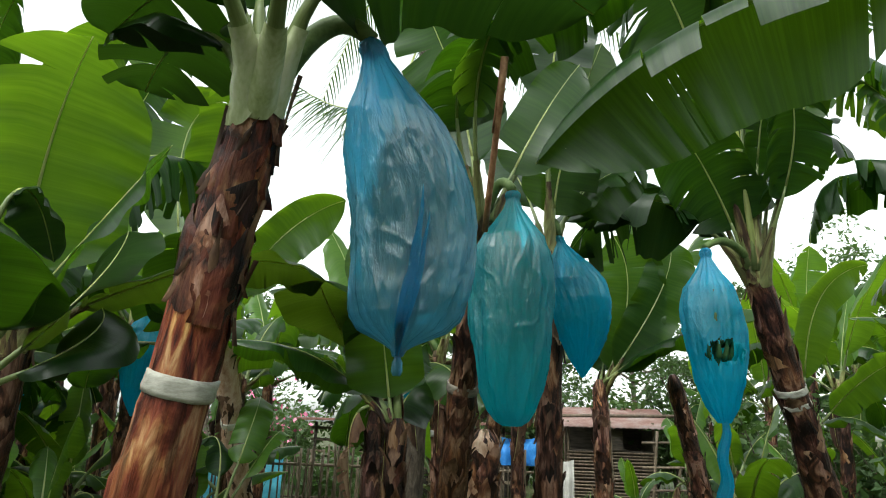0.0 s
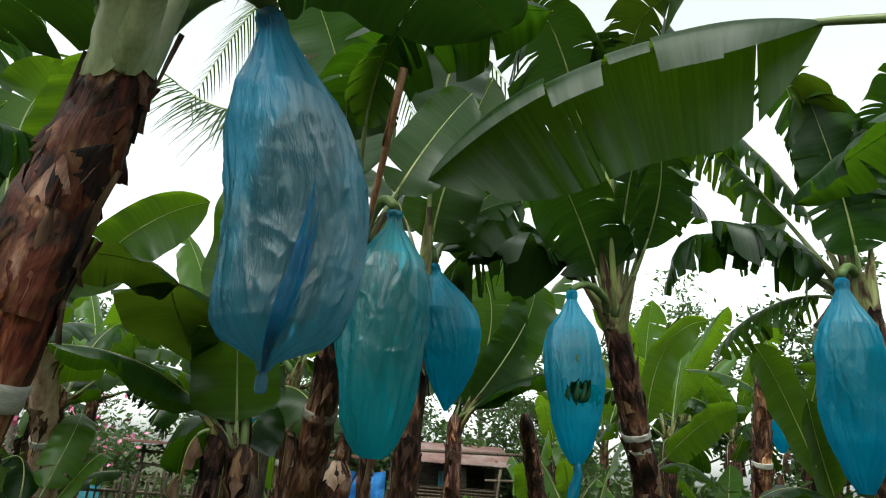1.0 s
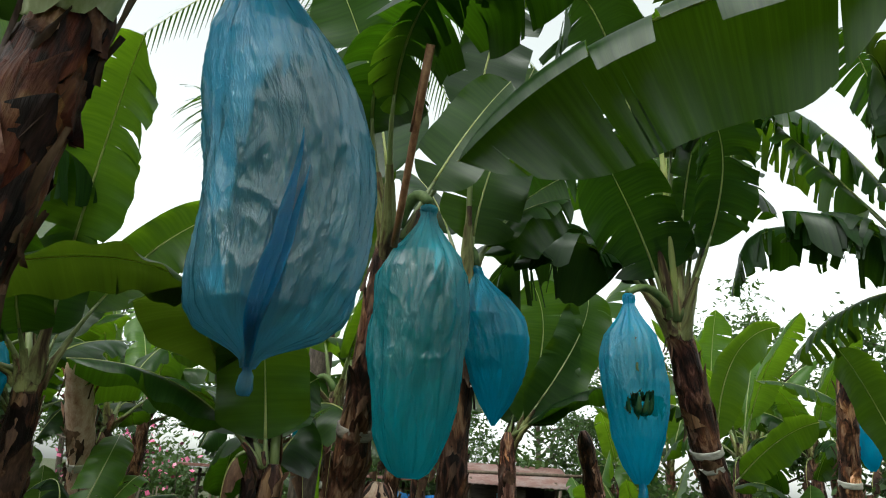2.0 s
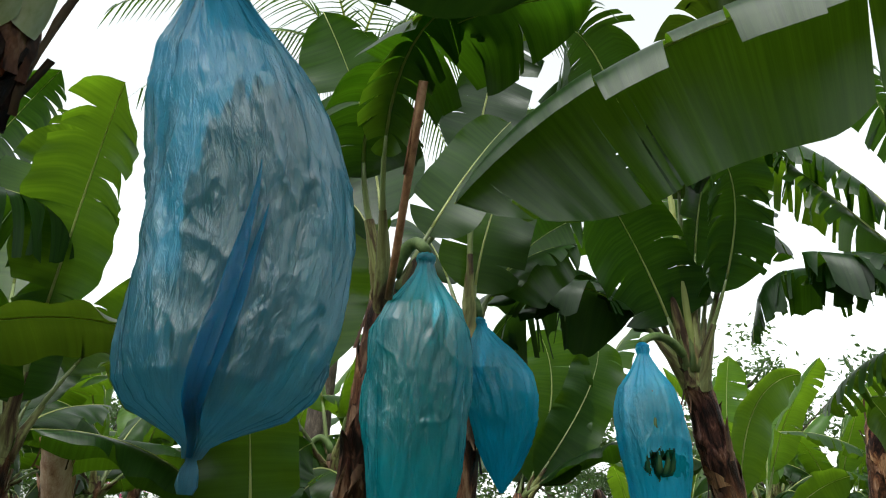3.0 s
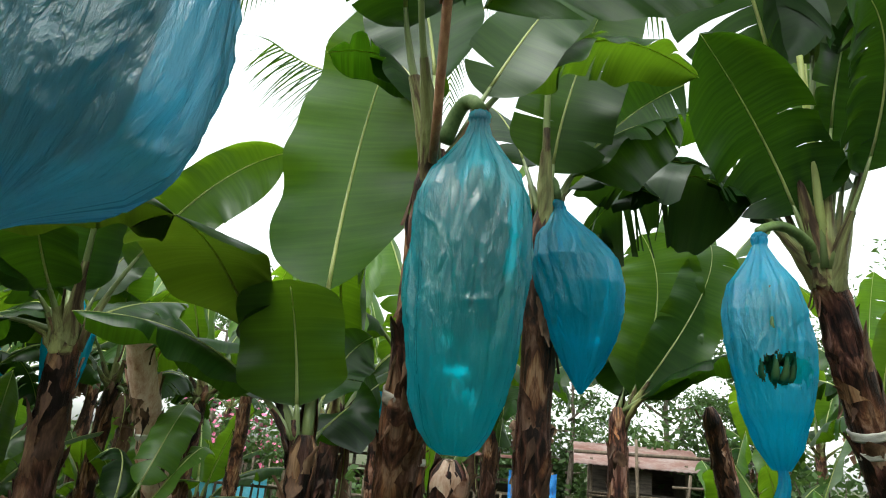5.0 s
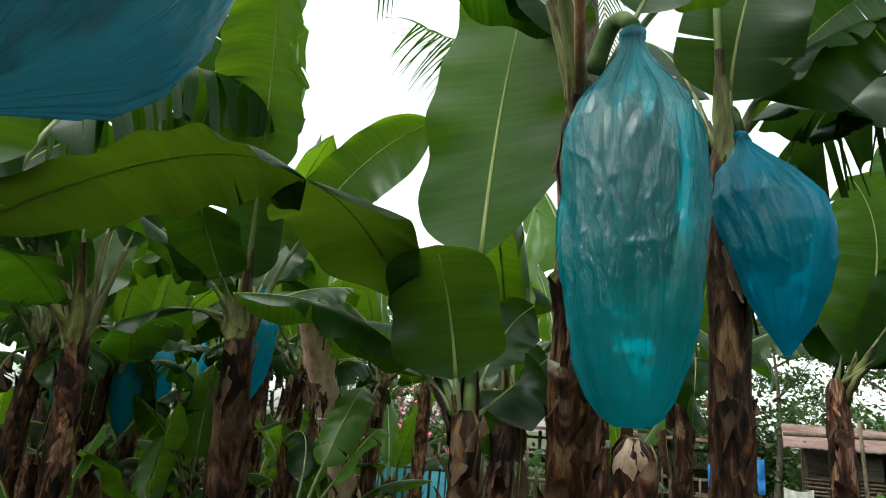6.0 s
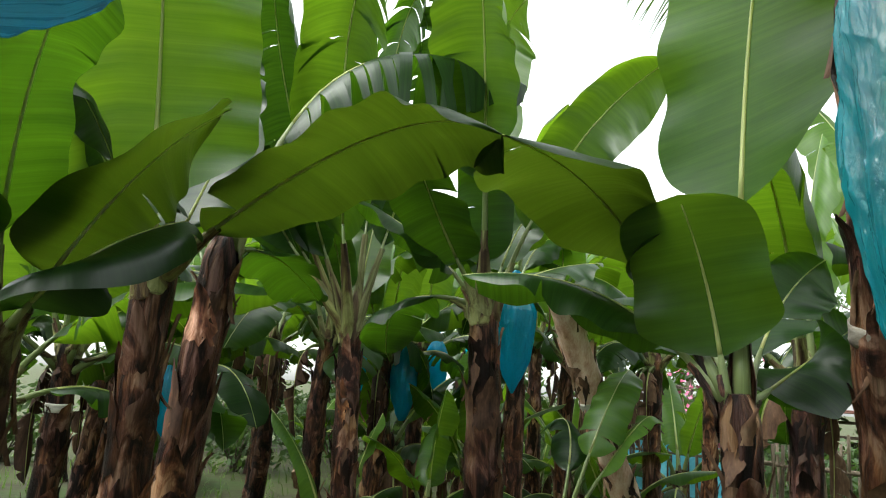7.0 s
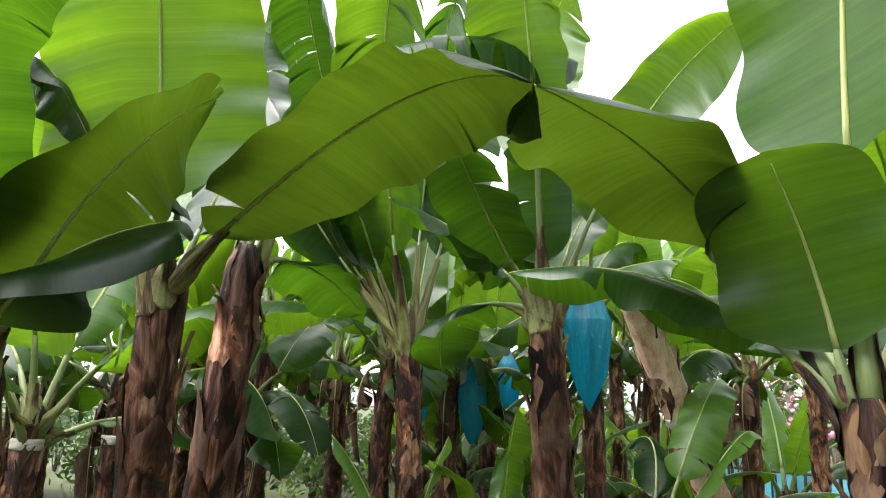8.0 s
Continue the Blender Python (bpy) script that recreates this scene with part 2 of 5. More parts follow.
RIB = leaf_material("leaf_rib", (0.36, 0.41, 0.15), (0.55, 0.58, 0.26), (0.55, 0.60, 0.18), (0.82, 0.86, 0.36), 0.5)
STEM = stem_material("banana_stem_sheaths", False, 0.85)
STEM_RUDDY = stem_material("ruddy_banana_stem_sheaths", False, 0.9, True)
STEM_TAN = stem_material("tan_banana_stem_sheaths", False, 1.6)
STEM_DARK = stem_material("dark_banana_stem_sheaths", False, 0.5)
STEM_PALE = plain_material("pale_pinkish_stem", [(0.14, 0.06, 0.045), (0.44, 0.25, 0.17), (0.62, 0.43, 0.33), (0.72, 0.58, 0.48)], 7, (2, 2, 0.7), 0.5, 0.5, 0.01)
CROWN_PALE = plain_material("pale_green_stalk_feet", [(0.10, 0.10, 0.05), (0.30, 0.34, 0.16), (0.46, 0.49, 0.30), (0.56, 0.57, 0.42)], 7, (1.4, 1.4, 0.5), 0.42, 0.35, 0.006)
STEM_GREEN = stem_material("banana_crown_sheaths", True)
DRY = plain_material("dry_sheath", [(0.018, 0.010, 0.008), (0.06, 0.03, 0.02), (0.13, 0.07, 0.042), (0.26, 0.17, 0.11)], 9, (1, 1, 0.3), 0.65, 0.5, 0.006)
TIE = plain_material("white_tie", [(0.26, 0.25, 0.22), (0.44, 0.42, 0.38), (0.58, 0.56, 0.51)], 14, (1, 1, 4), 0.5, 0.3, 0.003)
FILM = film_material("blue_polythene", (0.018, 0.47, 0.68), (0.08, 0.60, 0.80), 0.30, 0.04, 0.85)
FILM_THIN = film_material("thin_blue_polythene", (0.13, 0.53, 0.76), (0.26, 0.64, 0.80), 0.44, 0.14, 0.9)
FILM_FOLD = film_material("doubled_blue_polythene", (0.04, 0.50, 0.80), (0.10, 0.58, 0.82), 0.35)
FILM_TEAL = film_material("teal_polythene", (0.020, 0.47, 0.56), (0.10, 0.66, 0.75), 0.52, 0.07, 1.0)
PIECES = {STEM_RUDDY: (STEM_TAN, STEM_RUDDY, STEM_RUDDY, STEM, STEM_DARK, DRY), STEM: (STEM, STEM, STEM_DARK, STEM_DARK, STEM_TAN, DRY), STEM_DARK: (STEM_DARK, STEM_DARK, STEM_DARK, STEM, DRY), STEM_TAN: (STEM_TAN, STEM_TAN, STEM, STEM_PALE), STEM_PALE: (STEM_PALE, STEM_PALE, STEM_TAN, STEM)}
TIE_OLD = plain_material("weathered_tie", [(0.1, 0.085, 0.07), (0.2, 0.18, 0.15), (0.34, 0.31, 0.27)], 14, (1, 1, 4), 0.6, 0.3, 0.003)
FLOWER = plain_material("pink_blossom", [(0.35, 0.03, 0.08), (0.6, 0.12, 0.25), (0.7, 0.4, 0.5)], 8, (1, 1, 1), 0.6, 0.2, 0.01)
FRUIT = plain_material("green_fruit", [(0.012, 0.032, 0.012), (0.03, 0.07, 0.02), (0.045, 0.09, 0.03)], 10, (1, 1, 1), 0.6, 0.2, 0.004)
STALK = plain_material("fruit_stalk", [(0.03, 0.06, 0.02), (0.08, 0.13, 0.04), (0.16, 0.22, 0.08)], 10, (1, 1, 1), 0.5, 0.3, 0.004)
BAMBOO = plain_material("weathered_bamboo", [(0.045, 0.033, 0.023), (0.10, 0.074, 0.052), (0.19, 0.145, 0.105)], 5, (4, 4, 1), 0.6, 0.3, 0.006)
POLE = plain_material("reddish_prop_stick", [(0.09, 0.04, 0.025), (0.2, 0.09, 0.05), (0.33, 0.18, 0.1)], 6, (6, 6, 1), 0.5, 0.4, 0.004)
BARK = plain_material("tree_bark", [(0.03, 0.024, 0.02), (0.09, 0.07, 0.055), (0.2, 0.17, 0.14)], 8, (3, 3, 1), 0.8, 0.6, 0.02)
TIN = plain_material("rusty_roofing", [(0.07, 0.030, 0.025), (0.14, 0.062, 0.050), (0.20, 0.11, 0.095), (0.27, 0.21, 0.20)], 2, (1, 1, 1), 0.6, 0.1, 0.005, metal=0.2)
TARP = plain_material("blue_tarpaulin", [(0.02, 0.09, 0.3), (0.03, 0.17, 0.5), (0.08, 0.3, 0.65)], 3, (1, 1, 1), 0.4, 0.5, 0.02)
TANK = plain_material("pale_blue_sheet", [(0.1, 0.42, 0.6), (0.16, 0.55, 0.72), (0.3, 0.68, 0.8)], 3, (1, 1, 1), 0.4, 0.3, 0.02)
# Dark board tone with the shade inside hut and shed put into it.
SHADOWY = plain_material("shade_dark_boards", [(0.02, 0.017, 0.015), (0.05, 0.04, 0.033), (0.1, 0.08, 0.065)], 3, (1, 1, 6), 0.8, 0.3, 0.01)
CLOTH = plain_material("pale_sack", [(0.3, 0.28, 0.27), (0.45, 0.43, 0.41), (0.6, 0.58, 0.57)], 4, (1, 1, 1), 0.8, 0.4, 0.02)
GROUND = plain_material("litter_soil", [(0.018, 0.014, 0.010), (0.04, 0.032, 0.02), (0.05, 0.06, 0.02), (0.045, 0.08, 0.02)], 0.9, (1, 1, 1), 0.9, 0.6, 0.05)
GRASS = leaf_material("grass_blades", (0.04, 0.09, 0.02), (0.1, 0.17, 0.04), (0.1, 0.2, 0.03), (0.2, 0.32, 0.05), 0.4, 0.55)


# ---- builders ----
def mesh_object(name, verts, faces, mat, parent=None, uvs=None, label="", weld=False):
    me = bpy.data.meshes.new(name)
    me.from_pydata([tuple(v) for v in verts], [], faces)
    if uvs is not None:
        layer = me.uv_layers.new(name="UVMap")
        loops = np.empty(len(me.loops), dtype=np.int32)
        me.loops.foreach_get("vertex_index", loops)
        layer.data.foreach_set("uv", np.asarray(uvs, dtype=np.float32)[loops].ravel())
    if weld:
        bm = bmesh.new()
        bm.from_mesh(me)
        bmesh.ops.remove_doubles(bm, verts=bm.verts, dist=2e-5)
        bm.to_mesh(me)
        bm.free()
    me.polygons.foreach_set("use_smooth", [True] * len(me.polygons))
    me.materials.append(mat)
    me.update()
    ob = new(name, me)
    if parent is not None:
        ob.parent = parent
    if label:
        tagged(ob, label)
    return ob


def part(name, bm, mat, parent, label="", smooth=False):
    me = bpy.data.meshes.new(name)
    bm.to_mesh(me)
    bm.free()
    me.materials.append(mat)
    if smooth:
        me.polygons.foreach_set("use_smooth", [True] * len(me.polygons))
    ob = new(name, me)
    ob.parent = parent
    if label:
        tagged(ob, label)
    return ob


def unit(v):
    return v / max(1e-9, float(np.linalg.norm(v)))


def curve_points(p0, mid, p2, n):
    """Points of the parabola that runs from p0 through mid to p2."""
    p0, mid, p2 = (np.asarray(p, float) for p in (p0, mid, p2))
    c = 2 * mid - (p0 + p2) / 2
    u = np.linspace(0, 1, n)[:, None]
    return (1 - u) ** 2 * p0 + 2 * u * (1 - u) * c + u**2 * p2


def tube(points, radii, sides=8, squash=1.0, wobble=None):
    """Vertices, faces and UVs of a closed tube along points. wobble(i, angle) scales the radius."""
    pts = np.asarray(points, float)
    tang = np.gradient(pts, axis=0)
    verts, uvs, run = [], [], 0.0
    ref = np.array([0.0, 0.0, 1.0]) if abs(unit(tang[0])[2]) < 0.9 else np.array([1.0, 0.0, 0.0])
    for i, p in enumerate(pts):
        t = unit(tang[i])
        a = unit(np.cross(t, ref))
        b = np.cross(a, t)
        ref = unit(np.cross(a, t)) if abs(np.dot(t, ref)) > 0.97 else ref
        if i:
            run += float(np.linalg.norm(p - pts[i - 1]))
        for k in range(sides):
            ang = 2 * math.pi * k / sides
            r = radii[i] * (wobble(i, ang) if wobble else 1.0)
            verts.append(p + a * math.cos(ang) * r + b * math.sin(ang) * r * squash)
            uvs.append((min(k, sides - k) / sides * 2, run))
    faces = [(i * sides + k, i * sides + (k + 1) % sides, (i + 1) * sides + (k + 1) % sides, (i + 1) * sides + k)
             for i in range(len(pts) - 1) for k in range(sides)]
    faces += [tuple(range(sides - 1, -1, -1)), tuple((len(pts) - 1) * sides + k for k in range(sides))]
    return verts, faces, uvs


def blade(p0, mid, tip, width, rng, face=(0, 0, 1), f0=0.22, fold=12, tears=1, drop=0.25, blunt=0, ripple=0.035, rows=44, cols=6, comb=0, lap=None):
    """A banana leaf: the blade on both sides of a rib that runs from p0 through mid to tip, with tears between the strips."""
    n = rows * 2
    rib = curve_points(p0, mid, tip, n)
    tang = np.gradient(rib, axis=0)
    tang /= np.linalg.norm(tang, axis=1)[:, None]
    face = unit(np.asarray(face, float))
    side = np.cross(tang, face)
    side /= np.linalg.norm(side, axis=1)[:, None] + 1e-9
    norm = np.cross(side, tang)
    length = float(np.sum(np.linalg.norm(np.diff(rib, axis=0), axis=1)))

    def at(array, u):
        x = np.clip(f0 + (1 - f0) * u, 0, 1) * (n - 1)
        i = np.minimum(x.astype(int), n - 2)
        f = (x - i)[:, None]
        return array[i] * (1 - f) + array[i + 1] * f

    verts, faces, uvs = [], [], []
    waves = [(rng.uniform(2, 5), rng.uniform(0, 6.3), rng.uniform(0.5, 1.0)), (rng.uniform(7, 13), rng.uniform(0, 6.3), rng.uniform(0.2, 0.5))]
    for s in (-1, 1):
        cuts = sorted(rng.uniform(0.08, 0.95) for _ in range(int(tears * rng.uniform(0.7, 1.2) + 0.5)))
        if comb:
            cuts = [0.06 + 0.9 * (i + rng.uniform(-0.15, 0.15)) / comb for i in range(comb)]
        cuts = [0.0] + [c for i, c in enumerate(cuts) if i == 0 or c - cuts[i - 1] > 0.012] + [1.0]
        depth = [rng.uniform(0.85, 0.97) if comb else rng.uniform(0.3, 0.97) for _ in cuts]
        tilt_side = math.radians(fold + rng.uniform(-7, 7))
        lapped = lap is not None and s < 0
        if lapped:
            tilt_side = math.radians(lap)
        for k in range(len(cuts) - 1):
            a, b = cuts[k], cuts[k + 1]
            if b - a < 1e-4:
                continue
            m = max(3, int(round((b - a) * rows)) + 1)
            us = np.linspace(a, b, m)
            c, sd, nm = at(rib, us), at(side, us), at(norm, us)
            w = width / 2 * np.sin(np.pi / 2 * np.clip(us / 0.2, 0, 1)) ** 0.75
            w = w * np.clip(1 - np.clip((us - 0.58) / 0.42, 0, 1) ** (2.4 if not blunt else 7), 0, 1) ** 0.62 + 0.002
            sag = rng.uniform(0.8 if comb else 0.25, 1.0) * drop if len(cuts) > 2 else 0.0
            lean = rng.uniform(-0.25, 0.25) * (min(1.0, drop * 2) if len(cuts) > 2 else 0)
            if lap is not None and not lapped:
                sag = lean = 0.0
            w = w * (0.3 if lapped else 1.0)
            base = len(verts)
            for j in range(cols + 1):
                v = j / cols
                va, vb = 1 - depth[k] if k else 2.0, 1 - depth[k + 1] if k + 1 < len(cuts) - 1 else 2.0
                v0 = min(va, vb, 1.0)
                free = np.clip((v - v0) / max(0.05, 1 - v0), 0, 1) if v0 < 1 else 0.0
                angle = tilt_side * (0.35 + 0.65 * v)
                wave = sum(g * np.sin(fq * us * length * 2.2 + ph + s * 0.7) for fq, ph, g in waves) * ripple * v**1.6
                pos = c + sd * (s * w * v * math.cos(angle))[:, None] - nm * (w * v * math.sin(angle))[:, None]
                pos = pos + nm * (wave * (w / (width / 2)))[:, None]
                if free > 0:
                    pos = pos + np.array([0, 0, -1.0]) * (free**1.4 * sag * w)[:, None]
                    pos = pos - sd * (s * free**1.6 * sag * 0.45 * w)[:, None]
                    pos = pos + at(tang, us) * (lean * free * w)[:, None]
                    mean = pos.mean(axis=0)
                    pinch = 1 - min(0.28, 0.035 / ((b - a) * length)) * free
                    pos = pos * pinch + (at(rib, us) - c.mean(axis=0) + mean) * (1 - pinch) * 0 + mean * (1 - pinch)
                verts.extend(pos)
                uvs.extend(zip(us * length, np.full(m, v * width / 2)))
            for j in range(cols):
                for i in range(m - 1):
                    q = (base + j * m + i, base + j * m + i + 1, base + (j + 1) * m + i + 1, base + (j + 1) * m + i)
                    faces.append(q if s > 0 else q[::-1])
    return verts, faces, uvs, rib


def add_leaf(parent, origin, p0, mid, tip, width, rng, mat=None, label="", rib_radius=0.02, **shape):
    o = np.asarray(origin, float)
    p0, mid, tip = (np.asarray(p, float) - o for p in (p0, mid, tip))
    verts, faces, uvs, rib = blade(p0, mid, tip, width, rng, **shape)
    leaf = mesh_object("leaf", verts, faces, mat or LEAF, parent, uvs, label, weld=True)
    count = 20
    line = curve_points(p0, mid, tip, count)
    f0 = shape.get("f0", 0.22)
    radii = [max(0.0025, rib_radius * ((1.0 + 0.75 * max(0.0, 1 - q / f0) ** 1.3) if q < f0 else 0.75 * (1 - 0.9 * ((q - f0) / (1 - f0)) ** 0.8))) for q in (i / (count - 1) for i in range(count))]
    foot = max(3, int(f0 * (count - 1)) + 1)
    rv, rf, ru = tube(line[:foot + 1], radii[:foot + 1], 9)
    mesh_object("leaf_stalk", rv, rf, PETIOLE, leaf, ru)
    line = line[:-1] if shape.get("blunt") else line
    rv, rf, ru = tube(line[foot:], radii[foot:len(line)], 7)
    mesh_object("midrib", rv, rf, RIB, leaf, ru)
    return leaf


def leaf_base(line, radii, p0, mid, tip, rng, petiole):
    """The clasping foot of a leaf stalk, from the stem's surface up into the stalk: vertices, faces, UVs."""
    rows = len(line)
    stalk = curve_points(p0, mid, tip, 40)
    out = unit(np.array([mid[0] - line[-1][0], mid[1] - line[-1][1], 0.0]) + 1e-6)
    height = float(np.linalg.norm(line[-1] - line[0]))
    low = int(rows * (1 - rng.uniform(0.10, 0.22) / height))
    turn = rng.uniform(-0.3, 0.3)
    verts, faces, uvs, shift = [], [], [], rng.uniform(0, 9)
    for j in range(11):
        s = j / 10
        e = min(rows - 2, int(low + (rows * 0.95 - low) * min(1.0, s * 1.15)))
        q = stalk[int(1 + 4 * s)]
        k = s * s * (3 - 2 * s)
        c = line[e] * (1 - k) + q * k
        tang = unit((line[e + 1] - line[e]) * (1 - k) / max(1e-6, float(np.linalg.norm(line[e + 1] - line[e]))) + unit(stalk[6] - stalk[1]) * k)
        a = unit(out - tang * float(np.dot(out, tang)))
        b = np.cross(tang, a)
        r = float(np.mean(radii[e])) * 1.07 * (1 - k) + petiole * 1.45 * k
        w = (0.08 + 1.3 * min(1.0, s * 1.5)) * (1 + 0.35 * k) * (1 + 0.05 * math.sin(s * 17 + shift))
        for i in range(9):
            p = i / 4 - 1
            g = turn * (1 - s) + p * w
            lift = 0.006 * (1 - abs(p)) + 0.006 * abs(p) ** 3 * math.sin(s * 9 + shift)
            verts.append(c + (a * math.cos(g) + b * math.sin(g)) * (r + lift))
            uvs.append((g * 0.05 + shift, s * 0.4 + shift))
    faces = [(j * 9 + i, j * 9 + i + 1, j * 9 + i + 10, j * 9 + i + 9) for j in range(10) for i in range(8)]
    return verts, faces, uvs


def stem_line(base, top, bow=0.0, n=40):
    base, top = np.asarray(base, float), np.asarray(top, float)
    mid = (base + top) / 2 + np.array([bow, bow * 0.4, 0])
    return curve_points(base, mid, top, n)


def add_stem(parent, origin, base, top, r0, r1, rng, flakes=26, bow=0.0, sides=40, rows=90, loose=True, flake_low=0.35, sheaths=None, sheath_low=0.12, mat=None, hanging=0.0):
    """The stem of wrapped sheaths, with ledges where one sheath ends over the next, and loose dry flakes."""
    o = np.asarray(origin, float)
    line = stem_line(np.asarray(base, float) - o, np.asarray(top, float) - o, bow, rows)
    height = float(np.linalg.norm(line[-1] - line[0]))
    radii = [r0 + (r1 - r0) * (i / (rows - 1)) ** 0.8 + (0.03 * r0 / 0.1 * math.exp(-i / rows * 14)) for i in range(rows)]
    radii = [q * (1.0 if i < 0.94 * rows else 1 - 0.85 * ((i - 0.94 * rows) / (0.06 * rows)) ** 1.5) for i, q in enumerate(radii)]
    seed = rng.uniform(0, 100)
    margins = [(height * (0.1 + 0.9 * (k + rng.uniform(-0.3, 0.3)) / 15), k * 2.4 + rng.uniform(-0.5, 0.5), rng.uniform(0.12, 0.45)) for k in range(15)]

    def wobble(i, ang):
        """The radius at one row and angle, as a share of the usual one."""
        h = i / (rows - 1) * height
        step = 0.0
        for hj, aj, kj in margins:
            d = hj - kj * abs((ang - aj + math.pi) % (2 * math.pi) - math.pi) / math.pi - h
            if 0 < d < 0.5:
                step += 0.075 * math.exp(-d / 0.13)
        lump = noise.noise(Vector((math.cos(ang) * 1.6 + seed, math.sin(ang) * 1.6, h * 2.4)))
        crease = noise.noise(Vector((math.cos(ang) * 5 + seed, math.sin(ang) * 5, h * 1.2)))
        rough = noise.noise(Vector((math.cos(ang) * 8 + seed, math.sin(ang) * 8, h * 9)))
        return 0.97 + step + 0.08 * lump + 0.05 * crease + 0.025 * rough

    v, f, u = tube(line, radii, sides, 1.0, wobble)
    stem = mesh_object("pseudostem", v, f, mat or STEM, parent, [(a * 0.35, b) for a, b in u])
    joined_v, joined_f, joined_u = [], [], []
    count = sheaths if sheaths is not None else (26 if loose else 15)
    for k in range(count):
        h0 = sheath_low + (0.93 - sheath_low) * k / count + rng.uniform(-0.02, 0.02)
        i0 = int(h0 * (rows - 1))
        span = max(4, int(rng.uniform(0.13, 0.34) / height * rows))
        ang = k * 2.4 + rng.uniform(-0.4, 0.4)
        w0, flare, lean_over = rng.uniform(0.5, 1.15), rng.uniform(0.006, 0.045) * (0.25 if hanging else 1.0), rng.uniform(-0.7, 0.7)
        fv, ff, fu = [], [], []
        hangs = hanging > 0 and rng.random() < hanging
        for j in range(9):
            s = j / 8
            x = max(0.0, min(rows - 1.001, i0 + span * (1 - 0.75 * s if hangs else s)))
            e, m = int(x), x - int(x)
            c = line[e] * (1 - m) + line[e + 1] * m
            r = radii[e] * (1 - m) + radii[e + 1] * m
            tang = unit(line[e + 1] - line[e])
            a = unit(np.cross(tang, (1.0, 0.0, 0.0)))
            b = np.cross(a, tang)
            w = w0 * (1 - (0.55 if hangs else 0.96) * s**1.7) * (1 + 0.14 * math.sin(s * 13 + k) + 0.08 * math.sin(s * 31 + 2 * k))
            for q in range(9):
                p = q / 4 - 1
                g = ang + p * w + lean_over * s**2 * 0.5
                swell = wobble(int(x), g % (2 * math.pi))
                ragged = (1 - s) ** 2 * 0.07 * noise.noise(Vector((q * 0.8, k * 2.7 + seed, 5.0)))
                frill = 0.03 * s**2 * noise.noise(Vector((q * 0.9, k * 3.1, 2.0))) if hangs else 0.0
                out = r * swell + 0.003 + frill + flare * s**3 + 0.004 * (1 - abs(p)) * s + 0.004 * noise.noise(Vector((g * 3, s * 6, k + seed)))
                fv.append(c + tang * ragged + (a * math.cos(g) + b * math.sin(g)) * out)
                fu.append((g * 0.06 + k * 0.37, s * span / rows * height + k * 0.61))
        for j in range(8):
            for q in range(8):
                e = j * 9 + q
                ff.append((e, e + 1, e + 10, e + 9))
        if loose:
            mesh_object("sheath", fv, ff, rng.choice(PIECES[mat or STEM]), stem, fu)
        else:
            joined_f += [tuple(e + len(joined_v) for e in q) for q in ff]
            joined_v += fv
            joined_u += fu
    if joined_v:
        tagged(mesh_object("sheath", joined_v, joined_f, mat or STEM, stem, joined_u), kind="stuff")
    joined_v, joined_f = [], []
    for number in range(flakes):
        i = int((flake_low + (0.985 - flake_low) * rng.random() ** 0.7) * (rows - 1))
        ang, r = rng.uniform(0, 2 * math.pi), radii[i] * 1.04
        long, wide, lift = rng.uniform(0.05, 0.22), rng.uniform(0.006, 0.034) * (0.6 if hanging else 1.0), rng.uniform(0.006, 0.055) * (0.4 if hanging else 1.0)
        down = rng.choice((-1, -1, 1))
        skew = rng.uniform(-0.7, 0.7)
        tang = unit(line[min(i + 1, rows - 1)] - line[i - 1])
        a = unit(np.cross(tang, (0.3, 1, 0)))
        b = np.cross(a, tang)
        fv, ff = [], []
        for j in range(7):
            s = j / 6
            w = wide * (1 - s**1.7 * 0.95) * (1 + 0.35 * math.sin(s * 9 + ang))
            for q in (-1, 0, 1):
                g = ang + (q * w + skew * s * long * 0.5) / r
                out = r * 1.0 + lift * s**2 + (0.007 if q == 0 else -0.004) * (0.3 + s)
                fv.append(line[i] + tang * down * long * s + (a * math.cos(g) + b * math.sin(g)) * out)
        for j in range(6):
            for q in range(2):
                e = j * 3 + q
                ff.append((e, e + 1, e + 4, e + 3))
        if loose:
            mesh_object("sheath_flake", fv, ff, DRY, stem)
        else:
            joined_f += [tuple(e + len(joined_v) for e in q) for q in ff]
            joined_v += fv
    if joined_v:
        tagged(mesh_object("dry_fibre", joined_v, joined_f, DRY, stem), kind="stuff")
    return line, [[radii[i] * wobble(i, 2 * math.pi * k / 28) for k in range(28)] for i in range(rows)]


def add_tie(parent, origin, line, radii, z, label, high=0.058, mat=None):
    """A flat band wound round the stem at the height z."""
    i = int(np.argmin(abs(line[:, 2] + origin[2] - z)))
    tang = unit(line[min(i + 1, len(line) - 1)] - line[max(0, i - 1)])
    pts = [line[i] + tang * (k - 3) / 6 * high for k in (0, 0.05, 1.5, 3, 4.5, 5.95, 6)]
    ring = radii[i]
    grow = (-0.012, 0.006, 0.008, 0.0065, 0.008, 0.006, -0.012)
    v, f, u = tube(pts, [1.0] * 7, 28, 1.0, lambda k, a: ring[round(a / (2 * math.pi) * 28) % 28] + grow[k] + 0.0015 * math.sin(3 * a + k) + 0.001 * math.sin(11 * a + 2 * k))
    band = mesh_object("tie_band", v, f, mat or TIE, parent, u, label)
    for n, face in enumerate(band.data.polygons):
        face.use_smooth = 28 <= n < 140
    return band


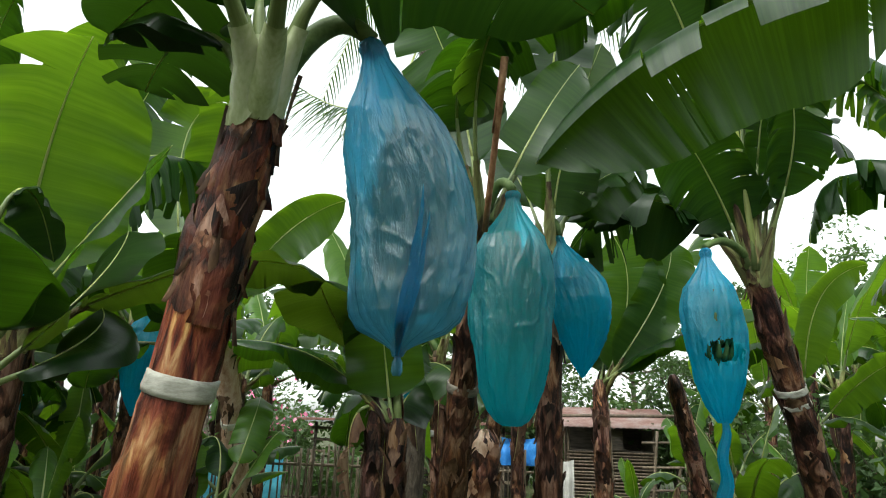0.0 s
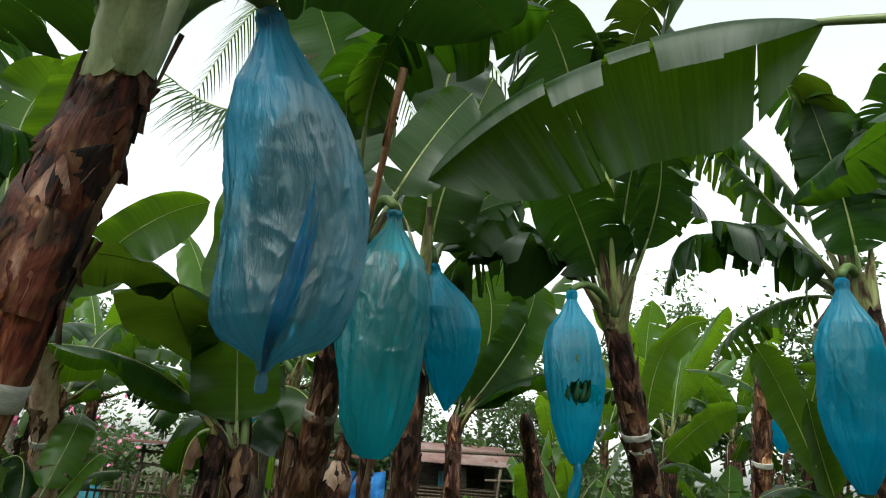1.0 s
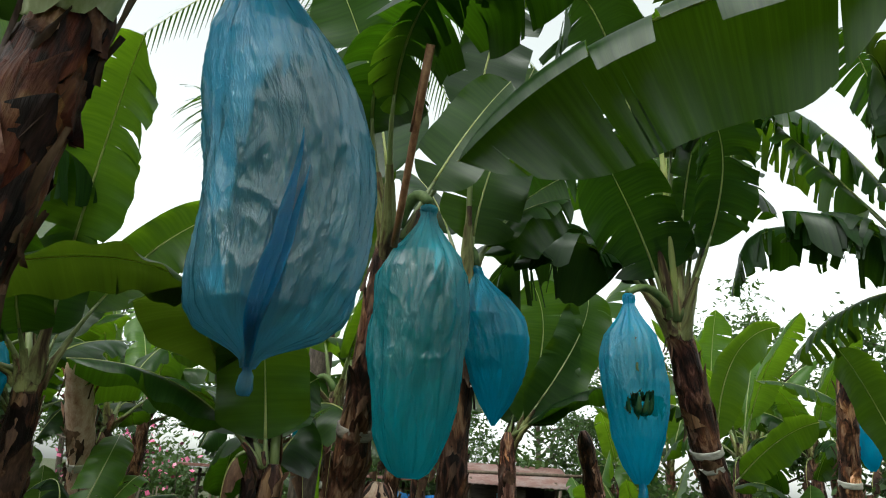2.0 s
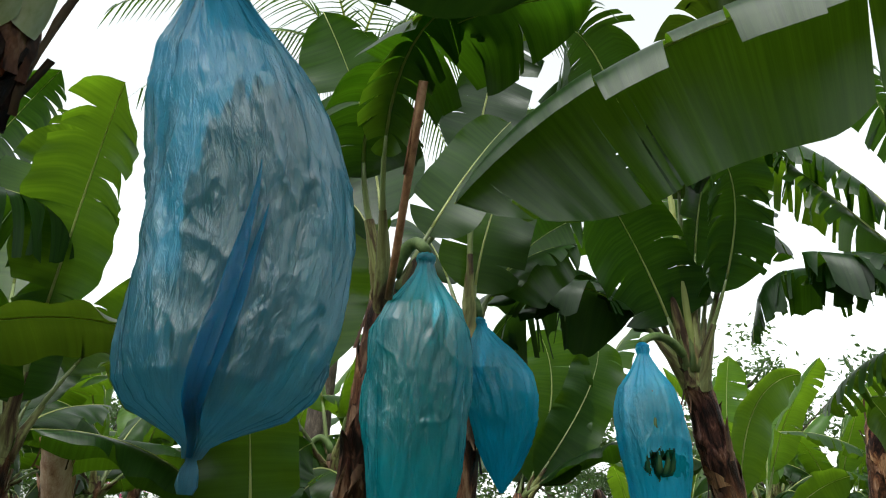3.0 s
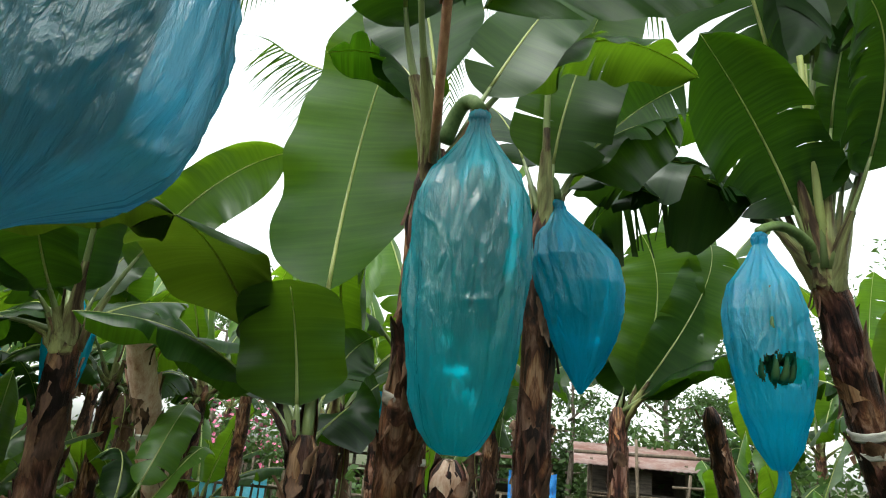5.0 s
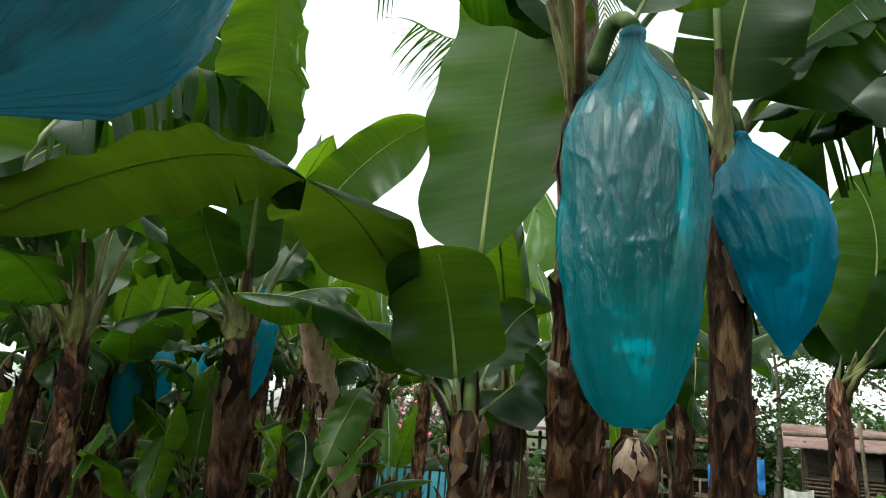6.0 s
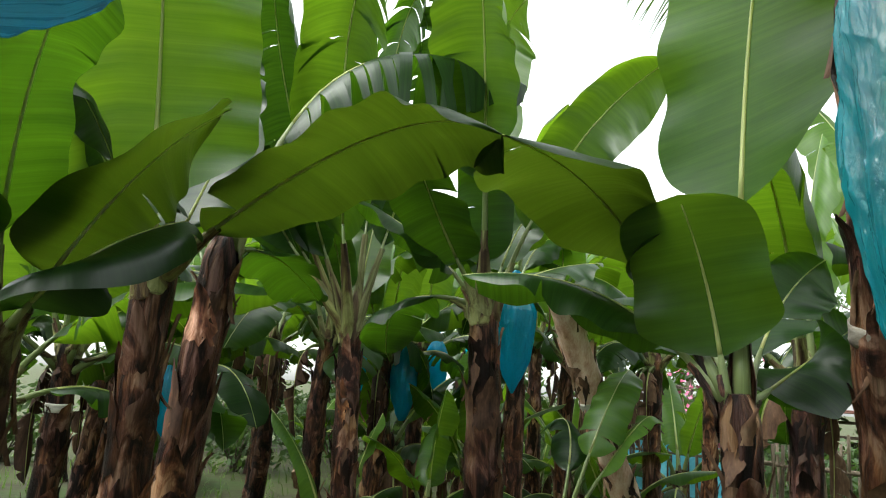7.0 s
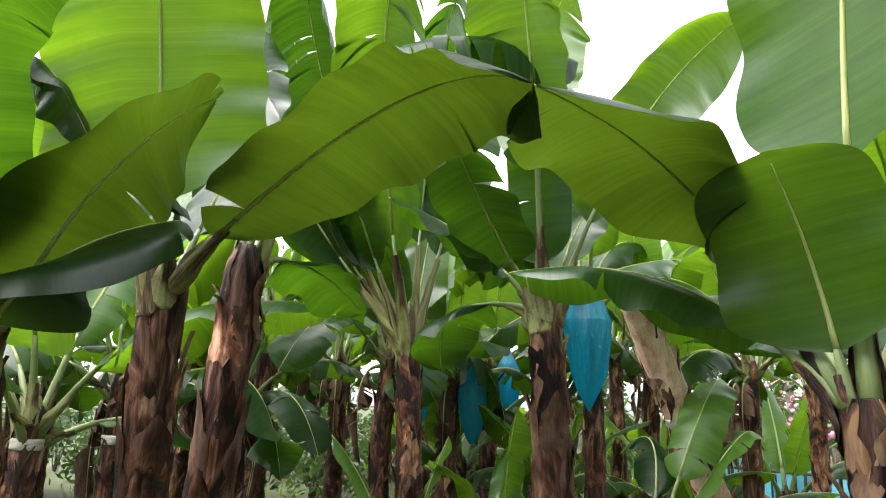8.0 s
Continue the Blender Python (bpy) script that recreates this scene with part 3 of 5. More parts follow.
def crown_sheath(parent, origin, top, r, rng, high=0.11):
    """Pale green sheaths, the upper end of the stem, that the leaf stalks grow from."""
    t = np.asarray(top, float) - np.asarray(origin, float)
    pts = [t + np.array([0, 0, -0.06 + high * k / 9]) for k in range(10)]
    seed = rng.uniform(0, 50)
    v, f, u = tube(pts, [r * (0.8 - 0.55 * (k / 9) ** 1.2) for k in range(10)], 18, 1.0,
                   lambda k, a: 1 + 0.2 * noise.noise(Vector((math.cos(a) * 2.2 + seed, math.sin(a) * 2.2, k * 0.15))))
    mesh_object("crown_sheath", v, f, STEM_GREEN, parent, [(a * 0.3, b) for a, b in u], "pale green crown sheaths")


def banana_plant(base, top, r0, r1, leaves, seed, label, tie=None, bow=0.0, flakes=26, mats=None, dead=0, group="banana plants", flake_low=0.35, tie_mat=None, sheaths=None, sheath_low=0.12, stem_mat=None, crown_mat=None, hanging=0.0, second_tie=None):
    """A banana plant with given leaves, each with mid and tip in the world."""
    rng = random.Random(seed)
    plant = new("banana_plant")
    plant.location = base
    tagged(plant, label, "banana plant", group)
    line, radii = add_stem(plant, base, base, top, r0, r1, rng, flakes, bow, flake_low=flake_low, sheaths=sheaths, sheath_low=sheath_low, mat=stem_mat, hanging=hanging)
    for i, spec in enumerate(leaves):
        s = dict(spec)
        rng = random.Random(seed * 100 + i)
        mid, tip, width = np.array(s.pop("mid")), np.array(s.pop("tip")), s.pop("width")
        kind = s.pop("tone", None)
        out = unit(np.array([mid[0] - top[0], mid[1] - top[1], 0.0]))
        p0 = np.array(top) + out * r1 * 0.62 + np.array([0, 0, -0.06 + 0.012 * (i % 4)])
        fat = (0.010 + 0.014 * width) * (1.0 if hanging else 0.72)
        leaf = add_leaf(plant, base, p0, mid, tip, width, rng, {"young": LEAF_YOUNG, "darkest": LEAF_DARKEST, "mid": LEAF_MID, "deep": LEAF_DEEP, "dim": LEAF_DIM, "fresh_lit": LEAF_FRESH_LIT, None: LEAF}[kind], rib_radius=fat, **s)
        o = np.array(base)
        v, f, u = leaf_base(line, radii, p0 - o, mid - o, tip - o, rng, fat)
        mesh_object("leaf_base", v, f, crown_mat or STEM_GREEN, leaf, u, "stalk foot with brown stains")
    for i in range(dead):
        a = rng.uniform(0, 6.3)
        d = np.array([math.cos(a), math.sin(a), 0])
        p0 = np.array(top) + d * r1 + np.array([0, 0, -0.15])
        add_leaf(plant, base, p0, p0 + d * 0.16 + np.array([0, 0, -0.2]), p0 + d * 0.12 + np.array([0, 0, -0.75]), 0.22, rng, DRY, "withered brown hanging leaf", 0.012, tears=9, drop=0.4, fold=45)
    if tie:
        add_tie(plant, base, line, radii, tie, "weathered grey tie band" if tie_mat else "white plastic tie band", mat=tie_mat)
    if second_tie:
        add_tie(plant, base, line, radii, second_tie, "white plastic tie band", 0.045)
    return plant


def grown_plant(base, high, seed, label, leaf_count=8, long=1.5, wide=0.5, r0=0.11, r1=0.08, lean=(0, 0), tears=5, tie=None, flakes=14, torn=0.35, spare=(), detail=1.0, mat=None):
    """A banana plant whose leaves stand round the crown at the golden angle, the young ones upright and the aged ones
    hanging.
    """
    rng = random.Random(seed)
    plant = new("banana_plant")
    plant.location = base
    tagged(plant, label, "banana plant", "banana plants")
    top = np.array([base[0] + lean[0], base[1] + lean[1], base[2] + high])
    line, radii = add_stem(plant, base, base, top, r0, r1, rng, flakes, rng.uniform(-0.06, 0.06), 20, 44, False)
    crown_sheath(plant, base, top, r1, rng)
    turn = rng.uniform(0, 6.3)
    feet_v, feet_f, feet_u = [], [], []
    for i in range(leaf_count):
        age = i / max(1, leaf_count - 1)
        az = turn + i * 2.39996 + rng.uniform(-0.3, 0.3)
        if any(abs((az - s + math.pi) % (2 * math.pi) - math.pi) < 0.5 for s in spare):
            continue
        el = math.radians(82 - 62 * age + rng.uniform(-8, 8))
        ln = long * (0.75 + 0.35 * math.sin(math.pi * min(1, age + 0.25))) * rng.uniform(0.85, 1.15)
        d = np.array([math.cos(az), math.sin(az), 0.0])
        p0 = top + d * r1 * 0.5 + np.array([0, 0, -0.12 - 0.1 * age])
        mid = p0 + (d * math.cos(el) + np.array([0, 0, math.sin(el)])) * ln * 0.52
        droop = 0.1 + 0.75 * age * rng.uniform(0.7, 1.2)
        tip = mid + (d * math.cos(el - droop * 1.5) + np.array([0, 0, math.sin(el - droop * 1.5)])) * ln * 0.5
        side = np.array([-d[1], d[0], 0]) * rng.uniform(-0.15, 0.15) * ln
        up = (-d[0] * math.sin(el), -d[1] * math.sin(el), math.cos(el) + 0.05)
        kind = mat or (LEAF_FRESH_LIT if age < 0.3 else LEAF_YOUNG if age < 0.55 else LEAF_MID if age < 0.85 else LEAF_DARKEST if age > 0.8 and rng.random() < 0.4 else LEAF)
        many = tears * rng.uniform(0.2, 1.0) * (0.4 + age) * (3 if rng.random() < torn else 1)
        o = np.array(base)
        v, f, u = leaf_base(line, radii, p0 - o, mid + side * 0.4 - o, tip + side - o, rng, 0.016)
        add_leaf(plant, base, p0, mid + side * 0.4, tip + side, wide * rng.uniform(0.8, 1.15), rng, kind, rib_radius=0.016,
                 face=up, tears=many, drop=rng.uniform(0.15, 0.8), fold=rng.uniform(4, 26), rows=int(30 * detail), cols=5)
        feet_f += [tuple(e + len(feet_v) for e in q) for q in f]
        feet_v += v
        feet_u += u
    tagged(mesh_object("leaf_base", feet_v, feet_f, STEM_GREEN, plant, feet_u), kind="stuff")
    for i in range(rng.randint(1, 3)):
        a = rng.uniform(0, 6.3)
        d = np.array([math.cos(a), math.sin(a), 0])
        p0 = top + d * r1 + np.array([0, 0, -0.15])
        add_leaf(plant, base, p0, p0 + d * 0.18 + np.array([0, 0, -0.2]), p0 + d * 0.13 + np.array([0, 0, -0.8]), 0.2, rng, DRY, "withered brown hanging leaf", 0.012, tears=8, drop=0.4, fold=45, rows=24, cols=4)
    if tie:
        add_tie(plant, base, line, radii, tie, "white plastic tie band")
    return plant


def fruit_bunch(top, long, r, seed, label):
    """A green banana bunch: a stalk and tiers of upturned fruit."""
    rng = random.Random(seed)
    bunch = new("banana_bunch")
    bunch.location = top
    tagged(bunch, label, "fruit bunch", "banana bunches")
    v, f, u = tube([(0, 0, -long * k / 8) for k in range(9)], [0.026] * 9, 8)
    mesh_object("stalk", v, f, STALK, bunch, u)
    tiers = max(4, int(long / 0.105))
    for k in range(tiers):
        z = -long * (0.16 + 0.8 * k / tiers)
        grow = (1.0 - 0.35 * k / tiers) * (0.62 if k == 0 else 0.85 if k == 1 else 1)
        verts, faces = [], []
        count = 11
        for i in range(count):
            a = 2 * math.pi * (i + 0.5 * (k % 2)) / count + rng.uniform(-0.1, 0.1)
            d = np.array([math.cos(a), math.sin(a), 0])
            p0 = d * 0.03 + np.array([0, 0, z])
            mid = d * r * 0.72 * grow + np.array([0, 0, z - 0.035])
            tip = d * r * grow * rng.uniform(0.92, 1.05) + np.array([0, 0, z + 0.07 + rng.uniform(-0.015, 0.02)])
            tv, tf, _ = tube(curve_points(p0, mid, tip, 7), [0.008, 0.013, 0.019, 0.021, 0.021, 0.016, 0.006], 6)
            faces += [tuple(q + len(verts) for q in face) for face in tf]
            verts += tv
        tagged(mesh_object("fruit_tier", verts, faces, FRUIT, bunch), kind="stuff")
    return bunch


SLEEVE = ((0, 0.14), (0.03, 0.22), (0.06, 0.18), (0.14, 0.4), (0.24, 0.78), (0.37, 0.97), (0.5, 1.0), (0.64, 0.93), (0.78, 0.8), (0.92, 0.5), (1, 0.2))


def fruit_bag(top, long, r, seed, label, film=None, closed="tied", lean=(0, 0), profile=SLEEVE, belly=0.42, tail=0.0, hole=None, squash=0.85, fine=True, bow=(0, 0), crumple=1.0, fold_lines=()):
    """A polythene sleeve gathered and tied at the top, hanging in pleats over the bunch; tied, gathered or open below."""
    rng = random.Random(seed)
    film = film or FILM
    bag = new("fruit_bag")
    bag.location = top
    tagged(bag, label, "fruit bag", "blue fruit bags")
    rows, sides = (150, 220) if fine else (56, 48)
    pleats = [(rng.randint(9, 15), rng.uniform(0, 6.3), 0.5), (rng.randint(17, 27), rng.uniform(0, 6.3), 0.35), (rng.randint(31, 43), rng.uniform(0, 6.3), 0.2)]
    seedv = rng.uniform(0, 90)
    ridges = [(rng.uniform(0, 6.3), rng.uniform(0.015, 0.035), rng.uniform(0.05, 0.75), rng.uniform(0.12, 0.3), rng.uniform(-0.5, 0.5), 0.045) for _ in range(14)]
    verts, uvs = [], []
    for i in range(rows + 1):
        s = i / rows
        g = float(np.interp(s, [p[0] for p in profile], [p[1] for p in profile]))
        gather = math.exp(-((s / (belly * 0.5)) ** 2)) + (0.7 * math.exp(-(((1 - s) / 0.09) ** 2)) if closed != "round" else 0.25 * math.exp(-(((1 - s) / 0.1) ** 2)))
        c = np.array([lean[0] * s**1.3 + bow[0] * math.sin(math.pi * s), lean[1] * s**1.3 + bow[1] * math.sin(math.pi * s), -long * s])
        for k in range(sides):
            a = 2 * math.pi * k / sides
            fold = sum(w * math.cos(m * a + ph + 1.2 * noise.noise(Vector((seedv + m, s * 2.2, math.cos(a))))) for m, ph, w in pleats)
            lump = noise.noise(Vector((math.cos(a) * 1.3 + seedv, math.sin(a) * 1.3, s * 3.1)))
            cres = noise.noise(Vector((math.cos(a) * 4.5 + seedv, math.sin(a) * 4.5, s * 5.0)))
            tri = 0.5 - abs((noise.noise(Vector((math.cos(a) * 2.6, math.sin(a) * 2.6 + seedv, s * 2.4)))) % 1.0 - 0.5)
            flat = abs(noise.noise(Vector((math.cos(a) * 3.4 + 9, math.sin(a) * 3.4 + seedv, s * 7.0))))
            body = min(1.0, g * 1.4)
            cell, _ = noise.voronoi(Vector((math.cos(a) * 2.2 + seedv + 0.3 * lump, math.sin(a) * 2.2, s * long / r * 0.75)))
            ridge = math.exp(-(cell[1] - cell[0]) / 0.07)
            cell2, _ = noise.voronoi(Vector((math.cos(a) * 5.0 + seedv, math.sin(a) * 5.0 + 0.5 * cres, s * long / r * 1.4 + 5)))
            ridge2 = math.exp(-(cell2[1] - cell2[0]) / 0.1)
            pinch = sum(h * math.exp(-((((a - a0 - dr * (s - s0) + math.pi) % (2 * math.pi)) - math.pi) / wd) ** 2 - ((s - s0) / ls) ** 2) for a0, h, s0, ls, dr, wd in ridges)
            rad = r * g * (1 + pinch * body + 0.11 * gather * fold + body * (crumple * (0.15 * lump + 0.16 * tri) + 0.04 * cres + 0.03 * flat + 0.035 * ridge + 0.016 * ridge2 - 0.05 * cell[0]) + 0.004 * fold)
            verts.append(c + np.array([math.cos(a) * rad, math.sin(a) * rad * squash, 0]))
            uvs.append((abs(((a / math.pi) % 2) - 1) * math.pi * r, s * long))
    faces = []
    for i in range(rows):
        for k in range(sides):
            if hole:
                s, a = i / rows, 2 * math.pi * k / sides
                dh = ((a - hole[0] + math.pi) % (2 * math.pi) - math.pi) * r, (s - hole[1]) * long
                edge = 1 + 0.9 * noise.noise(Vector((a * 7, s * 26, 3.0))) + 0.4 * noise.noise(Vector((a * 25, s * 90, 7.0)))
                if (dh[0] / hole[2]) ** 2 + (dh[1] / hole[3]) ** 2 < edge:
                    continue
            faces.append((i * sides + k, i * sides + (k + 1) % sides, (i + 1) * sides + (k + 1) % sides, (i + 1) * sides + k))
    if closed == "round":
        faces.append(tuple(rows * sides + k for k in range(sides)))
    mesh_object("film", verts, faces, film, bag, uvs)
    pts = [(0, 0, -long * 0.018 + 0.012 * (k - 2)) for k in range(5)]
    v, f, u = tube(pts, [r * 0.13, r * 0.19, r * 0.2, r * 0.19, r * 0.13], 16, 1.0, lambda k, a: 1 + 0.12 * math.cos(5 * a + k))
    mesh_object("knot", v, f, film, bag, u, "gathered tied top")
    end = np.array([lean[0], lean[1], -long])
    if closed == "tied":
        v, f, u = tube([end + np.array([0, 0, 0.02 - 0.012 * k]) for k in range(7)], [r * 0.05, r * 0.07, r * 0.05, r * 0.085, r * 0.09, r * 0.09, r * 0.06], 14, 1.0,
                       lambda k, a: 1 + 0.15 * math.cos(4 * a + k * 0.6))
        mesh_object("end_knot", v, f, film, bag, u, "tied blue end knot")
    for turn, start, fat in fold_lines:
        pts, wide = [], []
        for k in range(24):
            s = start + (1 - start) * k / 23
            g = float(np.interp(s, [p[0] for p in profile], [p[1] for p in profile]))
            a = turn - 0.22 * k / 23 + 0.015 * math.sin(k * 0.4 + turn * 9)
            c = np.array([lean[0] * s**1.3 + bow[0] * math.sin(math.pi * s), lean[1] * s**1.3 + bow[1] * math.sin(math.pi * s), -long * s])
            pts.append(c + np.array([math.cos(a), math.sin(a) * squash, 0]) * r * (g * 1.045 + 0.01))
            wide.append(r * fat * 0.3 * (0.08 + min(1.0, k / 9) * (1.0 if k < 17 else 1 - (k - 17) / 9)))
        v, f, u = tube(pts, wide, 16, 3.4, lambda k, a: 1 + 0.2 * math.cos(3 * a + k * 0.25) + 0.1 * math.cos(7 * a - k * 0.4))
        mesh_object("fold", v, f, FILM_FOLD, bag, u, "gathered deep blue fold of doubled film")
    if tail:
        pts = [end + np.array([0.015 * math.sin(k * 0.9), 0.01 * k, 0.03 - (tail + 0.03) * k / 14]) for k in range(15)]
        v, f, u = tube(pts, [r * (0.20 + 0.32 * (k / 14) ** 0.6) for k in range(15)], 24, 0.35, lambda k, a: 1 + 0.18 * math.cos(7 * a + k * 0.3))
        mesh_object("tail", v, f, film, bag, u, "long open hanging tail")
    return bag


def rod(parent, name, a, b, r, mat, sides=8, label="", r_end=None):
    line = np.linspace(np.asarray(a, float), np.asarray(b, float), 5)
    r_end = r if r_end is None else r_end
    v, f, u = tube(line, np.linspace(r, r_end, 5), sides)
    return mesh_object(name, v, f, mat, parent, u, label)


def box_bm(lo, hi, bevel=0.006):
    bm = bmesh.new()
    lo, hi = Vector(lo), Vector(hi)
    bmesh.ops.create_cube(bm, size=1, matrix=Matrix.LocRotScale((lo + hi) / 2, None, hi - lo))
    bmesh.ops.bevel(bm, geom=bm.edges[:], offset=bevel, segments=1, affect="EDGES")
    return bm


def leaf_cards(count, centre_of, size, rng, thin=0.4):
    """Many small pointed leaves, four corners each, about the places that centre_of() gives."""
    verts, faces, uvs = [], [], []
    for _ in range(count):
        c = np.asarray(centre_of(), float)
        d = unit(np.array([rng.gauss(0, 1), rng.gauss(0, 1), rng.gauss(-0.2, 0.7)]))
        s = unit(np.cross(d, (rng.gauss(0, 1), rng.gauss(0, 1), rng.gauss(0, 1))))
        ln = size * rng.uniform(0.6, 1.4)
        b = len(verts)
        verts += [c, c + d * ln * 0.5 + s * ln * thin * 0.5, c + d * ln, c + d * ln * 0.5 - s * ln * thin * 0.5]
        uvs += [(0, 0), (ln / 2, ln * thin), (ln, 0), (ln / 2, ln * thin)]
        faces.append((b, b + 1, b + 2, b + 3))
    return verts, faces, uvs


def tree(base, high, spread, seed, label, density=1600, leaf=0.14, lowest=0.35):
    """A broadleaved tree: tapered trunk, limbs, and a ragged crown of leaf clumps at the limbs' ends."""
    rng = random.Random(seed)
    thing = new("tree")
    thing.location = base
    tagged(thing, label, "tree", "background trees")
    top = np.array([rng.uniform(-0.4, 0.4), rng.uniform(-0.4, 0.4), high * 0.85])
    v, f, u = tube(curve_points((0, 0, -0.1), top * 0.5 + np.array([rng.uniform(-0.3, 0.3), 0, 0]), top, 14), np.linspace(high * 0.022, high * 0.006, 14), 10)
    mesh_object("trunk", v, f, BARK, thing, u)
    clumps = []
    for i in range(11):
        h = lowest + (1 - lowest) * i / 10
        a = i * 2.4 + rng.uniform(-0.5, 0.5)
        st = top * h
        reach = spread * (1.05 - 0.75 * abs(h - 0.62)) * rng.uniform(0.6, 1.1)
        en = st + np.array([math.cos(a) * reach, math.sin(a) * reach, high * rng.uniform(0.05, 0.2)])
        v, f, u = tube(curve_points(st, (st + en) / 2 + np.array([0, 0, -0.1]), en, 8), np.linspace(high * 0.008, high * 0.002, 8), 6)
        mesh_object("limb", v, f, BARK, thing, u)
        for _ in range(4):
            clumps.append((st + (en - st) * rng.uniform(0.45, 1.1) + np.array([rng.gauss(0, 0.3), rng.gauss(0, 0.3), rng.gauss(0, 0.25)]) * spread * 0.4, spread * rng.uniform(0.07, 0.17)))

    def centre():
        c, r = rng.choice(clumps)
        return c + np.array([rng.gauss(0, r), rng.gauss(0, r), rng.gauss(0, r * 0.7)])

    v, f, u = leaf_cards(density, centre, leaf, rng)
    crown = mesh_object("crown", v, f, FOLIAGE, thing, u)
    tagged(crown, kind="stuff")
    return thing


def shrub(base, wide, high, seed, label, density=900, leaf=0.12, mat=None, thin=0.45):
    rng = random.Random(seed)
    thing = new("shrub")
    thing.location = base
    tagged(thing, label, "shrub", "shrubs")
    clumps = []
    for i in range(9):
        a = i * 2.4
        en = np.array([math.cos(a) * wide * rng.uniform(0.2, 1), math.sin(a) * wide * rng.uniform(0.2, 1), high * rng.uniform(0.4, 1.0)])
        v, f, u = tube(curve_points((0, 0, -0.05), en * 0.5 + np.array([0, 0, high * 0.12]), en, 6), np.linspace(0.018, 0.005, 6), 5)
        mesh_object("twig", v, f, BARK, thing, u)
        clumps += [(en * q, wide * 0.22) for q in (0.5, 0.75, 1.0)]

    def centre():
        c, r = rng.choice(clumps)
        p = c + np.array([rng.gauss(0, r), rng.gauss(0, r), rng.gauss(0, r * 0.8)])
        p[2] = abs(p[2])
        return p

    v, f, u = leaf_cards(density, centre, leaf, rng, thin)
    tagged(mesh_object("foliage", v, f, mat or FOLIAGE, thing, u), kind="stuff")
    return thing


def palm_frond(parent, p0, mid, tip, rng, leaflets=46, long=0.55):
    line = curve_points(p0, mid, tip, leaflets)
    v, f, u = tube(line, np.linspace(0.018, 0.004, leaflets), 6)
    frond = mesh_object("frond", v, f, RIB, parent, u)
    tang = np.gradient(line, axis=0)
    verts, faces, uvs = [], [], []
    for i in range(4, leaflets):
        t = unit(tang[i])
        s0 = unit(np.cross(t, (0, 0, 1)))
        ln = long * (0.55 + 0.6 * math.sin(math.pi * min(1, i / leaflets * 0.9 + 0.12))) * rng.uniform(0.85, 1.1)
        for q in (-1, 1):
            d = unit(s0 * q * 0.75 + t * 0.75 + np.array([0, 0, -0.55 + rng.uniform(-0.2, 0.25)]))
            w = unit(np.cross(d, (0, 0, 1))) * 0.013
            b = len(verts)
            for j in range(5):
                e = j / 4
                c = line[i] + d * ln * e + np.array([0, 0, -0.32 * ln * e * e])
                g = 1 - e**2 * 0.92
                verts += [c - w * g, c + w * g + np.array([0, 0, 0.004])]
                uvs += [(e * ln, 0), (e * ln, 0.02)]
            faces += [(b + 2 * j, b + 2 * j + 1, b + 2 * j + 3, b + 2 * j + 2) for j in range(4)]
    tagged(mesh_object("leaflet", verts, faces, LEAF, frond, uvs), kind="stuff")


# ---- ground ----
def ground_height(x, y):
    return 0.10 * noise.noise(Vector((x * 0.25, y * 0.25, 1.7))) + 0.03 * noise.noise(Vector((x * 1.3, y * 1.3, 4.0)))


def build_ground():
    steps = [-900, -300, -120, -60, -40] + [-30 + i * 0.75 for i in range(81)] + [40, 60, 120, 300, 900]
    n = len(steps)
    verts = [(x, y + 8, ground_height(x, y + 8) if abs(x) < 41 and abs(y) < 41 else 0.0) for y in steps for x in steps]
    faces = [(j * n + i, j * n + i + 1, (j + 1) * n + i + 1, (j + 1) * n + i) for j in range(n - 1) for i in range(n - 1)]
    ob = mesh_object("ground", verts, faces, GROUND)
    tagged(ob, "dark soil with leaf litter and patches of grass", "ground", kind="structure")
    rng = random.Random(5)

    def centre():
        x, y = rng.uniform(-14, 12), rng.uniform(4, 24)
        return (x, y, ground_height(x, y) - 0.01)

    verts, faces, uvs = [], [], []
    for _ in range(9000):
        c = np.array(centre())
        a, h = rng.uniform(0, 6.3), rng.uniform(0.06, 0.28)
        d, s = np.array([math.cos(a), math.sin(a), 0]), np.array([-math.sin(a), math.cos(a), 0]) * 0.008
        b = len(verts)
        verts += [c - s, c + s, c + d * h * 0.25 + s * 0.7 + np.array([0, 0, h * 0.7]), c + d * h * 0.25 - s * 0.7 + np.array([0, 0, h * 0.7]), c + d * h * 0.7 + np.array([0, 0, h])]
        uvs += [(0, 0), (0, 0.02), (h, 0.02), (h, 0), (h * 1.4, 0.01)]
        faces += [(b, b + 1, b + 2, b + 3), (b + 3, b + 2, b + 4)]
    tagged(mesh_object("grass", verts, faces, GRASS, uvs=uvs), "short rough grass between the banana rows", "grass", kind="stuff")


build_ground()


def down(x, y):
    return (x, y, ground_height(x, y) - 0.03)


